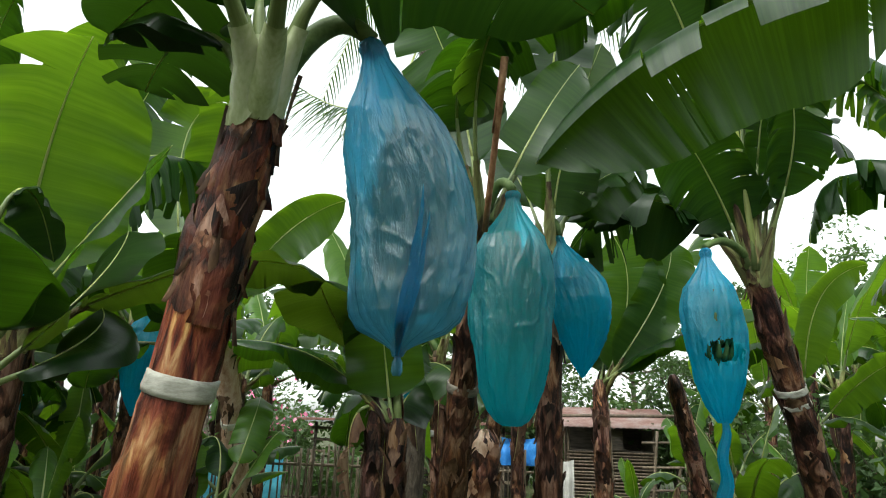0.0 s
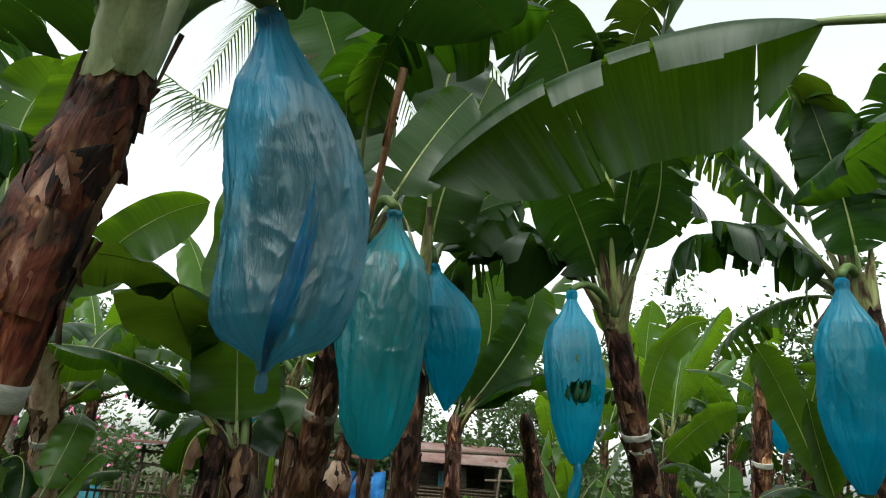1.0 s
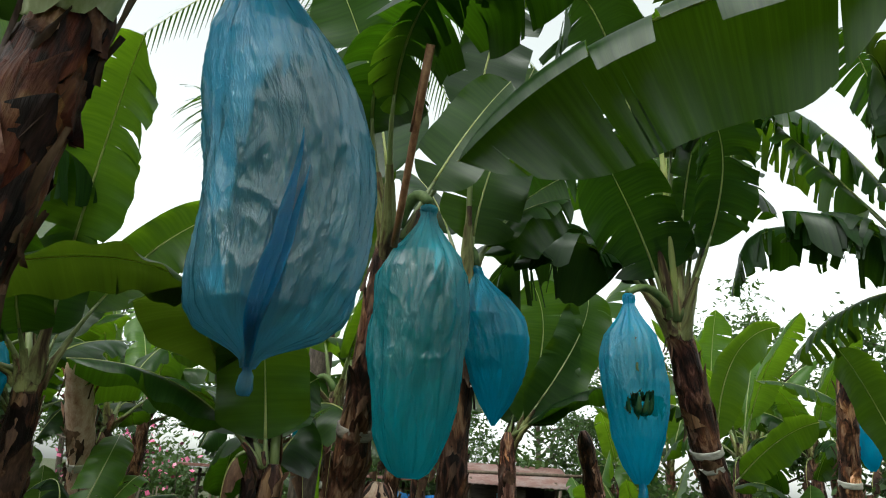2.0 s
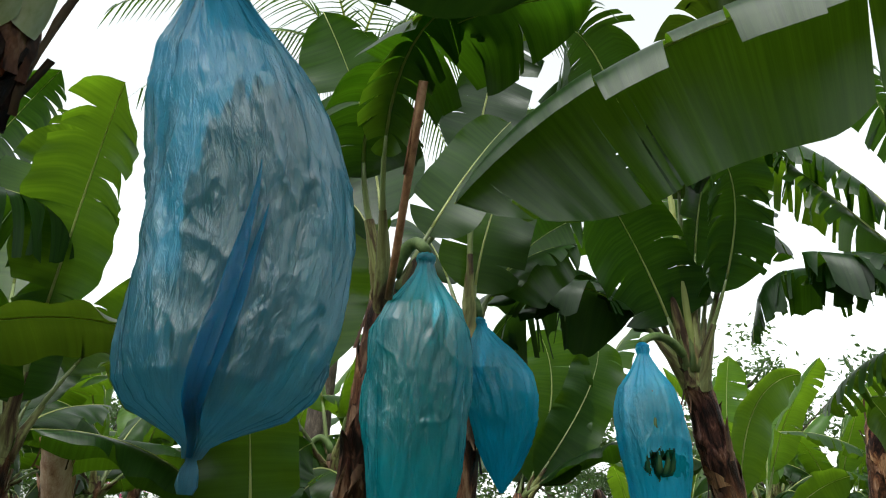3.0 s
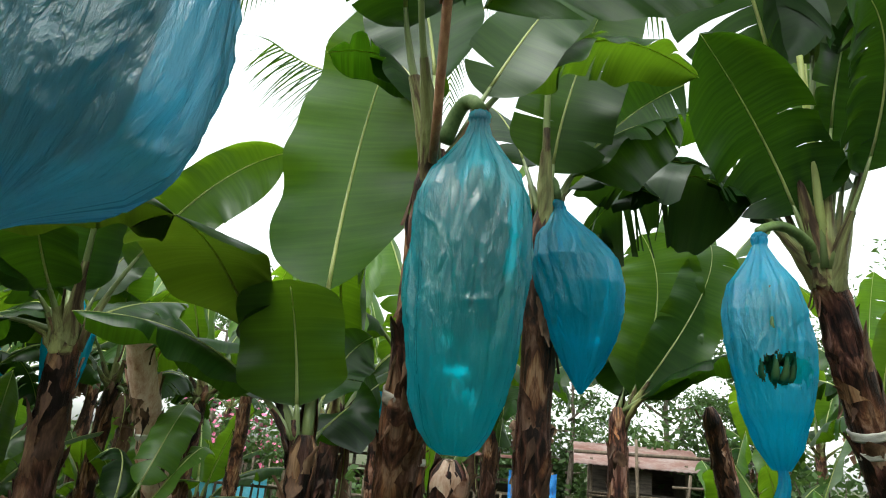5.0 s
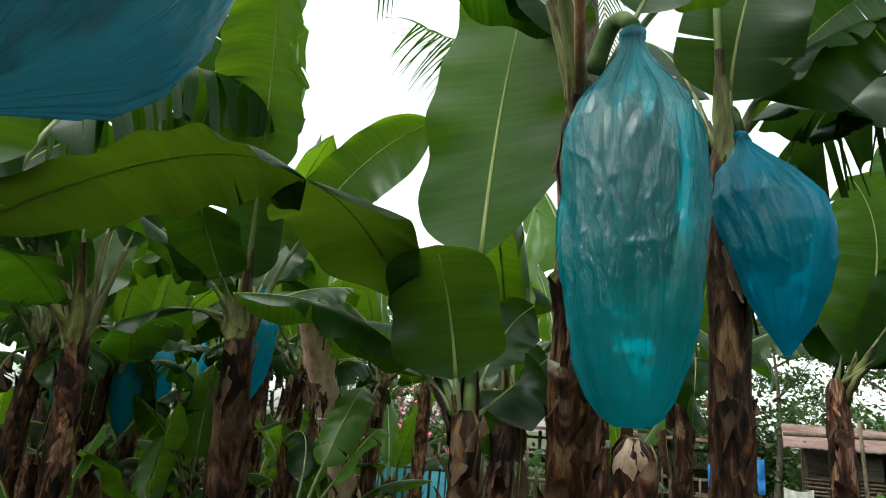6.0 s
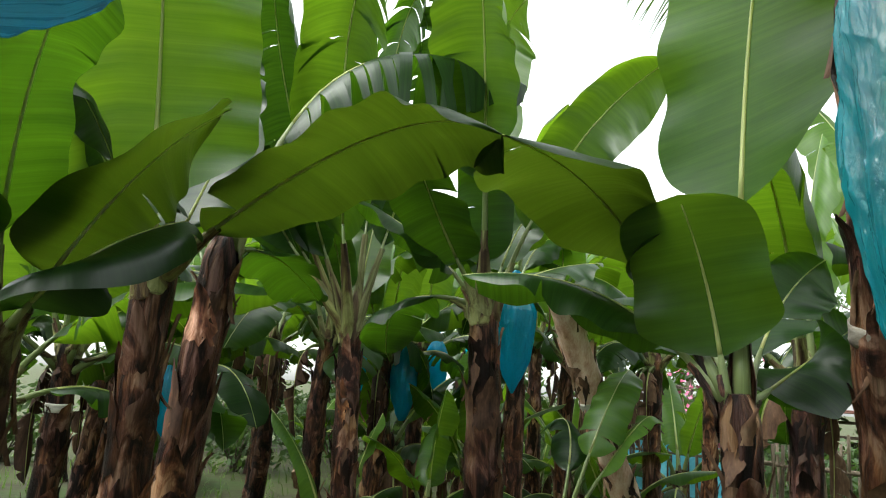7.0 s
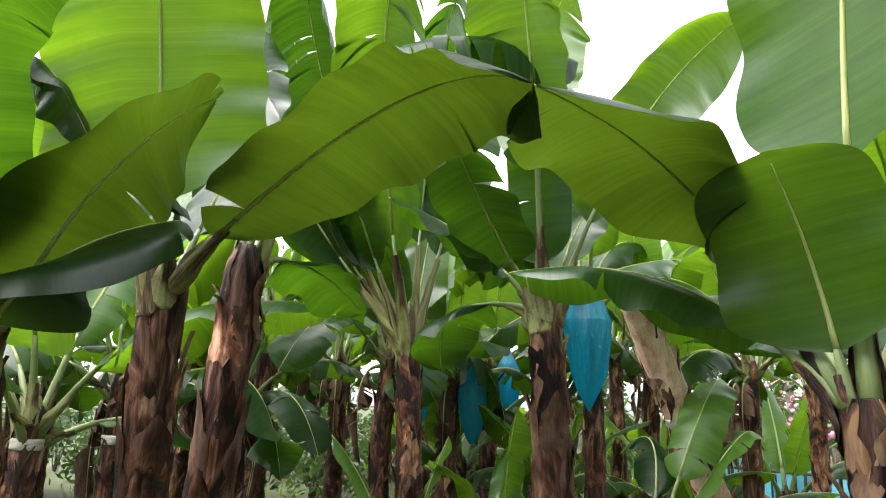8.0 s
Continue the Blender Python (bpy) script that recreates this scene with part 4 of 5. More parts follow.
# ---- the plants that carry the bagged bunches ----
LEAVES_A = [
    dict(mid=(-0.21, 1.99, 2.84), tip=(-0.63, 2.17, 2.80), width=0.42, tears=5, tone="darkest"),
    dict(mid=(-0.37, 2.20, 2.82), tip=(-0.67, 2.44, 2.76), width=0.45, tears=4, tone="darkest"),
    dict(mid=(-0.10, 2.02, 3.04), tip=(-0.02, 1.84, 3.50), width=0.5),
    dict(mid=(0.28, 2.07, 2.97), tip=(0.85, 2.62, 3.09), width=0.55, tears=3, tone="darkest"),
    dict(mid=(-0.16, 1.65, 2.91), tip=(-0.39, 1.55, 3.13), width=0.6),
    dict(mid=(0.20, 1.55, 2.89), tip=(0.43, 1.13, 3.17), width=0.6),
]
LEAVES_2 = [
    dict(mid=(0.18, 4.33, 3.68), tip=(-0.14, 4.16, 4.45), width=0.6, face=(0.2, 1, 0.2), tears=2),
    dict(mid=(0.30, 3.70, 3.62), tip=(1.10, 3.00, 3.50), width=0.6, tears=8, drop=0.5),
    dict(mid=(0.66, 4.26, 3.44), tip=(0.93, 4.41, 3.93), width=0.4, face=(0, 1, 0.3), tone="mid"),
    dict(mid=(0.88, 4.52, 3.57), tip=(1.46, 4.78, 3.54), width=0.45, tears=4, tone="mid"),
    dict(mid=(0.13, 4.30, 3.31), tip=(-0.21, 4.21, 3.35), width=0.45, tears=3),
    dict(mid=(0.47, 3.36, 3.59), tip=(1.11, 3.39, 3.74), width=0.36, comb=16, drop=0.6, tone="mid"),
]
LEAVES_3 = [
    dict(mid=(0.83, 4.92, 3.47), tip=(1.13, 4.91, 4.39), width=0.55, face=(0, 1, 0.3), tears=3, tone="mid"),
    dict(mid=(1.01, 5.08, 3.33), tip=(1.44, 5.32, 3.61), width=0.4, tears=4, tone="mid"),
    dict(mid=(0.50, 5.24, 3.52), tip=(0.24, 5.60, 3.89), width=0.4),
    dict(mid=(1.06, 5.23, 3.47), tip=(1.47, 5.24, 3.78), width=0.65, face=(0, 1, 0.4), tears=2),
    dict(mid=(0.99, 5.51, 3.35), tip=(1.39, 5.69, 3.28), width=0.5, tears=6, tone="darkest"),
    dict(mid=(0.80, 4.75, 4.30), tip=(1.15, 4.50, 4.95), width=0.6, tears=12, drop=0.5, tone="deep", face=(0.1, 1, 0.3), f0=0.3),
]
LEAVES_4 = [
    dict(mid=(2.01, 6.20, 3.57), tip=(1.51, 6.51, 3.91), width=0.75, tears=4, tone="darkest"),
    dict(mid=(2.03, 5.73, 3.61), tip=(1.56, 5.25, 4.12), width=0.75, face=(0, 1, 0.4), tears=3),
    dict(mid=(1.58, 5.98, 3.56), tip=(0.93, 6.12, 3.14), width=0.85, tears=10, drop=0.7, tone="darkest"),
    dict(mid=(2.54, 5.79, 3.80), tip=(3.09, 5.92, 4.22), width=0.5, tears=6),
    dict(mid=(2.55, 5.37, 3.91), tip=(2.18, 4.94, 4.27), width=0.55, tears=12, drop=0.6, face=(0, 1, 0.3)),
    dict(mid=(2.33, 6.10, 3.55), tip=(2.10, 6.64, 3.79), width=0.5, tears=3),
    dict(mid=(3.16, 5.94, 5.00), tip=(3.64, 5.86, 5.30), width=0.5, comb=22, drop=0.15, face=(0, 1, 0.3), tone="mid"),
    dict(mid=(2.41, 6.11, 4.72), tip=(2.42, 6.00, 5.03), width=0.6, drop=0.12, comb=14, face=(0, 1, 0.3), tone="mid"),
    dict(mid=(1.87, 6.23, 4.05), tip=(1.14, 6.25, 3.94), width=0.55, tears=3),
    dict(mid=(2.68, 5.83, 3.98), tip=(3.26, 6.06, 3.90), width=0.55, tears=14, drop=0.8),
    dict(mid=(2.45, 5.61, 4.27), tip=(2.74, 5.45, 4.65), width=0.6, tears=16, drop=0.6),
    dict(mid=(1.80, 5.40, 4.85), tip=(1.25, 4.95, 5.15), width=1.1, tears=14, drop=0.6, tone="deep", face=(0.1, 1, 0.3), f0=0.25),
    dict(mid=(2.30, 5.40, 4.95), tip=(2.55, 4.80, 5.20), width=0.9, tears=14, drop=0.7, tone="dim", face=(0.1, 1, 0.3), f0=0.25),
]
LEAVES_5 = [
    dict(mid=(3.15, 5.39, 4.18), tip=(2.73, 5.44, 4.56), width=0.7, tears=22, drop=0.8, tone="mid"),
    dict(mid=(3.40, 4.51, 3.55), tip=(3.13, 4.40, 4.29), width=0.6, tears=12, drop=0.3, face=(0, 1, 0.3)),
    dict(mid=(3.23, 4.87, 3.30), tip=(2.78, 5.06, 3.50), width=0.6, tears=14, drop=0.9),
    dict(mid=(3.64, 4.43, 3.86), tip=(3.71, 4.10, 4.46), width=0.6, tears=8),
    dict(mid=(3.21, 5.19, 4.20), tip=(2.46, 5.52, 4.74), width=0.55, comb=20, drop=0.8),
    dict(mid=(2.96, 5.45, 3.54), tip=(2.68, 5.65, 3.08), width=0.5, tears=14, drop=0.9),
    dict(mid=(3.38, 4.89, 4.45), tip=(3.16, 4.80, 4.76), width=0.5, comb=16, drop=0.6),
    dict(mid=(3.16, 4.95, 3.45), tip=(2.94, 5.30, 3.39), width=0.6, tears=16, drop=0.9),
    dict(mid=(3.23, 5.05, 2.93), tip=(2.99, 5.50, 2.63), width=0.5, comb=18, drop=0.6, tone="mid"),
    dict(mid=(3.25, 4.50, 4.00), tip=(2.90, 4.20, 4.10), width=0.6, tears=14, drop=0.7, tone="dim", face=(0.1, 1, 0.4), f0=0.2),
]
LEAVES_7 = [
    dict(mid=(-0.18, 4.64, 2.91), tip=(0.09, 4.40, 3.77), width=0.9, face=(0.35, 1, 0), fold=8, f0=0.26, tone="young", tears=0),
    dict(mid=(-0.23, 4.42, 2.04), tip=(-0.24, 4.26, 2.32), width=0.46, face=(-0.2, 1, 0.3), f0=0.2, blunt=1, tone="mid", tears=0),
    dict(mid=(-0.66, 4.42, 2.06), tip=(-1.10, 4.14, 2.12), width=0.34, fold=25),
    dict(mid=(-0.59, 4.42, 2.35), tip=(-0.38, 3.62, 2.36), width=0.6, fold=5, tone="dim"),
    dict(mid=(-0.20, 4.86, 2.03), tip=(-0.08, 4.98, 2.22), width=0.32, face=(0, 1, 0.3)),
    dict(mid=(-0.24, 5.08, 1.83), tip=(-0.17, 5.51, 2.04), width=0.42, face=(0, 1, 0.5)),
    dict(mid=(-0.61, 5.00, 1.98), tip=(-0.89, 5.08, 1.91), width=0.34),
]
LEAVES_8 = [
    # First two leaves: shade of the leaf above is put into their tone.
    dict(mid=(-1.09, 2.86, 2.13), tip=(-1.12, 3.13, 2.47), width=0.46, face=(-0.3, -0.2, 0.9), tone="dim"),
    dict(mid=(-1.03, 2.79, 1.93), tip=(-1.15, 3.08, 2.12), width=0.36, tone="darkest"),
    dict(mid=(-0.93, 2.60, 2.27), tip=(-0.68, 2.66, 2.66), width=0.3, face=(-0.8, -0.55, 0.1)),
    dict(mid=(-1.09, 2.42, 2.16), tip=(-1.28, 2.19, 2.44), width=0.5),
    dict(mid=(-1.29, 2.65, 2.47), tip=(-1.25, 2.88, 2.27), width=0.24, f0=0.5, tone="darkest"),
]
LEAVES_9 = [
    dict(mid=(-1.51, 3.03, 2.72), tip=(-1.27, 2.89, 3.29), width=0.8, face=(-0.75, 0.62, 0.0), fold=6, f0=0.16, tone="fresh_lit"),
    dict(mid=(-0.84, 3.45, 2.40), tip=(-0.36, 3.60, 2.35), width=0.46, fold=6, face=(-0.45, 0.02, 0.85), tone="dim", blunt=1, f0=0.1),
    dict(mid=(-1.60, 2.83, 2.52), tip=(-1.74, 2.65, 2.74), width=0.32),
    dict(mid=(-1.66, 3.30, 2.39), tip=(-1.69, 3.44, 2.79), width=0.4, face=(0.5, -1, 0.3)),
    dict(mid=(-1.37, 3.08, 2.26), tip=(-1.36, 2.86, 2.13), width=0.24, f0=0.3, face=(0.6, -0.4, 0.7)),
]
LEAVES_9B = [
    dict(mid=(-1.74, 3.96, 3.16), tip=(-1.37, 4.76, 3.23), width=0.62, comb=17, drop=1.0),
    dict(mid=(-2.04, 3.52, 2.77), tip=(-2.03, 3.49, 3.27), width=0.42, face=(-0.5, 1, 0.3)),
    dict(mid=(-2.04, 3.72, 2.61), tip=(-2.20, 4.11, 2.95), width=0.36),
    dict(mid=(-2.14, 3.41, 2.58), tip=(-2.36, 3.15, 2.71), width=0.36),
    dict(mid=(-2.14, 3.86, 2.25), tip=(-2.33, 4.22, 2.10), width=0.4),
]
LEAVES_10 = [
    dict(mid=(-1.57, 4.71, 2.57), tip=(-1.50, 4.62, 3.01), width=0.36, face=(-0.5, 1, 0.2)),
    dict(mid=(-1.59, 4.94, 2.50), tip=(-1.47, 5.09, 2.76), width=0.34, face=(0, 1, 0.5)),
    dict(mid=(-1.84, 4.51, 2.43), tip=(-2.10, 4.20, 2.65), width=0.42, fold=20),
    dict(mid=(-1.62, 4.44, 2.49), tip=(-1.43, 4.09, 2.76), width=0.4, face=(-0.5, 1, 0.5)),
    dict(mid=(-1.23, 4.96, 2.89), tip=(-0.74, 5.08, 3.28), width=0.42, face=(-0.3, 1, 0.5), tone="young"),
    dict(mid=(-1.36, 4.44, 3.30), tip=(-1.05, 4.02, 3.82), width=0.6, face=(0, 1, 0.3), tears=8, drop=0.3, tone="young"),
    dict(mid=(-2.09, 4.61, 2.13), tip=(-2.31, 4.68, 1.85), width=0.4),
    dict(mid=(-1.70, 5.29, 2.37), tip=(-1.61, 5.73, 2.49), width=0.4, tears=2),
    dict(mid=(-2.25, 5.33, 3.75), tip=(-1.95, 5.35, 4.27), width=0.6, face=(-0.5, 1, 0.3), tears=3, tone="young"),
]
LEAVES_6 = [
    dict(mid=(1.58, 2.86, 3.32), tip=(0.65, 3.19, 2.77), width=0.9, tears=4, drop=0.7, fold=6, f0=0.33, face=(0.1, 0.9, 0.45), ripple=0.03, lap=85, tone="mid"),
    dict(mid=(3.00, 2.90, 3.40), tip=(2.70, 4.00, 3.20), width=0.6, tears=10, drop=0.5),
    dict(mid=(3.80, 1.70, 3.40), tip=(4.60, 1.60, 3.10), width=0.6, tears=4),
]
LEAVES_11 = [
    dict(mid=(-2.49, 4.33, 3.73), tip=(-1.86, 4.30, 4.20), width=0.75, face=(-0.5, 1, 0.3), tears=8, drop=0.5, tone="young", f0=0.13),
    dict(mid=(-2.81, 5.31, 3.92), tip=(-2.25, 5.16, 4.76), width=0.6, face=(-0.5, 1, 0.3), tears=14, drop=0.5, f0=0.13),
    dict(mid=(-3.12, 4.28, 3.52), tip=(-2.59, 3.82, 4.29), width=0.6, face=(-0.5, 1, 0.3), tears=14, drop=0.6, f0=0.13),
    dict(mid=(-3.36, 4.90, 2.66), tip=(-3.30, 4.66, 2.89), width=0.45, face=(-0.5, 1, 0.5), f0=0.13),
    dict(mid=(-3.47, 5.27, 2.74), tip=(-3.43, 5.31, 3.19), width=0.5, face=(-0.5, 1, 0.5), tone="young", f0=0.13),
    dict(mid=(-3.51, 4.69, 2.44), tip=(-3.60, 4.42, 2.61), width=0.4, f0=0.13),
    dict(mid=(-3.31, 5.49, 2.16), tip=(-3.26, 5.89, 2.11), width=0.5, f0=0.13),
    dict(mid=(-3.50, 4.10, 3.34), tip=(-3.35, 3.73, 3.91), width=0.6, face=(-0.5, 1, 0.3), tears=6, f0=0.13),
    dict(mid=(-3.40, 3.88, 3.56), tip=(-2.95, 3.71, 4.38), width=0.5, face=(-0.5, 1, 0.3), tears=12, drop=0.6, tone="mid", f0=0.13),
    dict(mid=(-3.58, 4.23, 3.90), tip=(-3.16, 4.18, 4.59), width=0.6, face=(-0.5, 1, 0.3), tears=14, drop=0.7, f0=0.13),
    dict(mid=(-3.07, 5.08, 4.08), tip=(-2.67, 5.09, 4.59), width=0.55, face=(-0.5, 1, 0.3), comb=10, drop=0.8, f0=0.13),
]
LEAVES_12 = [
    dict(mid=(1.63, 7.80, 3.10), tip=(1.49, 7.76, 3.76), width=0.85, face=(0, 1, 0.3), tone="young", f0=0.07),
    dict(mid=(1.95, 7.74, 3.10), tip=(2.09, 7.78, 3.68), width=0.6, face=(0, 1, 0.3), tears=3, tone="young", f0=0.07),
    dict(mid=(2.06, 7.49, 2.62), tip=(2.45, 7.29, 2.49), width=0.5, f0=0.07),
    dict(mid=(1.34, 7.92, 2.68), tip=(0.97, 7.97, 2.57), width=0.6, f0=0.07),
    dict(mid=(1.87, 8.33, 3.34), tip=(1.95, 8.62, 4.46), width=0.7, face=(0, 1, 0.3), tears=4, tone="young", f0=0.07),
    dict(mid=(2.21, 8.23, 3.45), tip=(2.70, 8.33, 4.12), width=0.7, tears=6, tone="young", f0=0.07),
]
LEAVES_13 = [
    dict(mid=(-1.62, 5.79, 1.58), tip=(-1.73, 6.21, 1.88), width=0.3, face=(0.3, -0.5, 0.8), f0=0.3, tone="fresh_lit"),
    dict(mid=(-1.49, 5.88, 1.50), tip=(-1.43, 6.04, 1.56), width=0.26, tone="fresh_lit"),
    dict(mid=(-1.84, 5.75, 1.49), tip=(-2.04, 5.71, 1.45), width=0.26),
]

LEAVES_14 = [
    dict(mid=(3.55, 5.58, 2.34), tip=(3.32, 5.56, 2.73), width=0.34, face=(-0.2, 1, 0.3), f0=0.12, tone="young"),
    dict(mid=(3.64, 5.37, 1.99), tip=(3.52, 5.27, 2.31), width=0.34, face=(-0.2, 1, 0.3), f0=0.12, tone="young"),
    dict(mid=(3.43, 5.25, 1.71), tip=(3.05, 5.18, 1.62), width=0.3, f0=0.2),
]
LEAVES_15 = [
    dict(mid=(3.34, 7.41, 2.86), tip=(3.89, 7.41, 3.34), width=0.4, face=(0, 1, 0.4), f0=0.2, tone="young"),
    dict(mid=(3.72, 7.50, 2.20), tip=(4.16, 7.41, 2.45), width=0.42, face=(0, 1, 0.5), f0=0.2, tone="young"),
    dict(mid=(3.47, 7.29, 1.87), tip=(3.80, 7.24, 1.67), width=0.3, f0=0.2, tone="mid"),
]

banana_plant(down(-0.66, 2.32), (-0.085, 2.12, 2.62), 0.122, 0.072, LEAVES_A, 11, "leaning banana plant with brown peeling stem and white tie", tie=1.76, flakes=30, flake_low=0.76, sheaths=20, sheath_low=0.72, stem_mat=STEM_RUDDY, crown_mat=CROWN_PALE, hanging=0.4)
banana_plant(down(-0.06, 5.45), (0.35, 4.14, 2.85), 0.11, 0.075, LEAVES_2, 12, "dark-stemmed banana plant carrying a teal bagged bunch", tie=1.92, flakes=24, tie_mat=TIE_OLD, stem_mat=STEM_DARK)
banana_plant(down(0.72, 5.2), (0.74, 4.94, 2.92), 0.10, 0.07, LEAVES_3, 13, "slim banana plant behind the teal bag", flakes=20, stem_mat=STEM_DARK)
torn_plant = banana_plant(down(3.35, 7.0), (2.36, 5.98, 3.00), 0.14, 0.10, LEAVES_4, 14, "leaning banana plant with torn leaves and double white tie", tie=2.05, second_tie=1.95, flakes=20)
banana_plant(down(3.85, 4.9), (3.62, 4.71, 2.95), 0.12, 0.085, LEAVES_5, 15, "banana plant with wind-shredded leaves", flakes=10)
banana_plant(down(3.15, 1.85), (3.0, 1.9, 2.95), 0.12, 0.085, LEAVES_6, 16, "banana plant with one very large overhanging leaf", flakes=8)
# Brown stalk feet here; their dark tone also holds the crown's shade.
banana_plant(down(-0.22, 4.62), (-0.14, 4.42, 1.72), 0.078, 0.055, LEAVES_7, 17, "young banana plant with broad upright leaves", stem_mat=STEM_DARK, flakes=16, crown_mat=STEM)
banana_plant(down(-1.55, 2.62), (-1.46, 2.69, 1.77), 0.10, 0.075, LEAVES_8, 18, "banana plant with pale leaf stalks spreading low", flakes=8)
banana_plant(down(-1.72, 3.2), (-1.58, 3.14, 2.08), 0.088, 0.066, LEAVES_9, 19, "banana plant with a tall bright upright leaf", flakes=16)
banana_plant(down(-2.15, 3.42), (-1.80, 3.46, 2.24), 0.10, 0.068, LEAVES_9B, 20, "brown-stemmed banana plant beside a twin stem", flakes=16)
banana_plant(down(-1.68, 4.95), (-1.63, 4.78, 2.15), 0.10, 0.075, LEAVES_10, 21, "banana plant with dark stem and spreading leaf stalks", flakes=18, stem_mat=STEM_DARK)

banana_plant(down(-3.35, 5.2), (-3.3, 5.05, 2.15), 0.10, 0.075, LEAVES_11, 22, "slim banana plant in the middle of the rows", flakes=14)
banana_plant(down(1.35, 7.9), (1.30, 7.75, 2.20), 0.10, 0.075, LEAVES_12, 23, "banana plant with bright broad leaves behind the bags", flakes=10)
banana_plant(down(-1.75, 5.55), (-1.72, 5.5, 0.95), 0.06, 0.045, LEAVES_13, 24, "young sucker with one bright upright leaf", flakes=8, sheaths=4)
banana_plant(down(3.96, 5.59), (3.91, 5.59, 1.57), 0.06, 0.045, LEAVES_14, 25, "young banana plant with bright upright leaves", flakes=6, sheaths=6)
banana_plant(down(3.23, 7.70), (3.23, 7.65, 1.71), 0.07, 0.05, LEAVES_15, 26, "young banana plant behind the leaning torn plant", flakes=6, sheaths=6)


# ---- bags ----
def hanger(plant_top, bag_top, label):
    """The arched fruit stalk from the crown to the bag."""
    a, b = np.array(plant_top), np.array(bag_top)
    mid = (a + b) / 2 + np.array([0, 0, 0.10])
    v, f, u = tube(curve_points(a, mid, b, 10), np.linspace(0.034, 0.026, 10), 10)
    tagged(mesh_object("fruit_stalk", v, f, STALK, uvs=u), label, "fruit stalk", "fruit stalks")


PEAR = ((0, 0.15), (0.02, 0.22), (0.05, 0.22), (0.12, 0.4), (0.23, 0.74), (0.33, 0.92), (0.44, 1.0), (0.58, 1.0), (0.72, 0.97), (0.82, 0.92), (0.88, 0.84), (0.92, 0.68), (0.945, 0.42), (0.965, 0.22), (0.98, 0.12), (1, 0.08))
LONG_SLEEVE = ((0, 0.16), (0.015, 0.2), (0.04, 0.17), (0.08, 0.24), (0.145, 0.5), (0.21, 0.8), (0.28, 0.97), (0.36, 1.0), (0.5, 1.0), (0.63, 0.97), (0.77, 0.86), (0.87, 0.72), (0.94, 0.56), (0.98, 0.40), (1, 0.22))
POINTED = ((0, 0.12), (0.03, 0.2), (0.05, 0.18), (0.13, 0.42), (0.21, 0.72), (0.34, 1.0), (0.47, 0.98), (0.6, 0.88), (0.74, 0.7), (0.87, 0.44), (0.95, 0.2), (1, 0.05))
fruit_bag((0.18, 2.205, 2.755), 0.885, 0.177, 31, "large crumpled blue polythene bag tied round a bunch", film=FILM_THIN, lean=(0.09, 0.14), bow=(0.068, 0.108), profile=PEAR, squash=1.06, crumple=0.5, fold_lines=((-1.22, 0.50, 0.06), (-1.14, 0.58, 0.045), (-1.30, 0.66, 0.04)))
bunch = fruit_bunch((0.285, 2.37, 2.58), 0.64, 0.13, 41, "green banana bunch inside the large blue bag")
hanger((-0.05, 2.13, 2.62), (0.18, 2.205, 2.765), "dark curved fruit stalk holding the large bag")
fruit_bag((0.525, 4.04, 2.95), 1.255, 0.208, 32, "long teal polythene bag with pleated neck and closed bottom", film=FILM_TEAL, closed="round", profile=LONG_SLEEVE, belly=0.36)
fruit_bunch((0.525, 4.04, 2.72), 0.66, 0.168, 42, "green banana bunch inside the teal bag")
hanger((0.37, 4.16, 2.88), (0.525, 4.04, 2.96), "fruit stalk holding the teal bag")
fruit_bag((0.80, 4.93, 2.94), 0.93, 0.2, 33, "blue polythene bag gathered to a point below", lean=(0.14, 0.0), bow=(0.075, -0.03), profile=POINTED, closed="gathered")
fruit_bunch((0.93, 4.91, 2.74), 0.46, 0.14, 43, "green banana bunch inside the pointed blue bag")
hanger((0.74, 4.94, 2.95), (0.80, 4.93, 2.95), "fruit stalk holding the pointed bag")
fruit_bag((1.90, 5.55, 3.02), 1.26, 0.205, 34, "blue polythene bag with a torn hole and long tail", lean=(0.02, -0.1), belly=0.46, closed="gathered", tail=0.62, hole=(-1.40, 0.62, 0.15, 0.085))
fruit_bunch((1.91, 5.50, 2.72), 0.60, 0.165, 44, "green banana bunch seen through a torn bag")
hanger((2.34, 5.96, 3.02), (1.90, 5.55, 3.03), "arched fruit stalk holding the torn bag")
fruit_bag((3.34, 4.53, 2.98), 1.28, 0.2, 35, "pale blue bag hanging beside a shredded plant", closed="gathered")
fruit_bunch((3.34, 4.53, 2.75), 0.6, 0.14, 45, "green banana bunch inside the pale blue bag")
hanger((3.6, 4.7, 2.98), (3.34, 4.53, 2.99), "fruit stalk holding the pale blue bag")
cut = np.array(torn_plant.location)
rod(torn_plant, "cut_leaf_stalk", np.array((2.38, 5.95, 2.95)) - cut, np.array((2.18, 5.55, 4.15)) - cut, 0.03, RIB, 8, "bare cut leaf stalk", 0.018)

# the prop stick against the teal bag's plant, and the cut leaf stalk
stick = new("prop_stick")
stick.location = (0.38, 3.95, 2.70)
tagged(stick, "reddish-brown split stick standing in the leaves", "stick")
rod(stick, "pole", (0, 0, 0), (0.13, -0.58, 0.69), 0.017, POLE, 8)
rod(stick, "splinter", (0.06, -0.36, 0.40), (0.115, -0.57, 0.70), 0.006, POLE, 5)


# ---- further rows of the plantation ----
def twin(proto, x, y, turn, size):
    m = pose(*down(x, y), 0, 0, turn) @ Matrix.Scale(size, 4)
    made = copy_thing(proto, m)
    made.scale = (size, size, size)
    return made


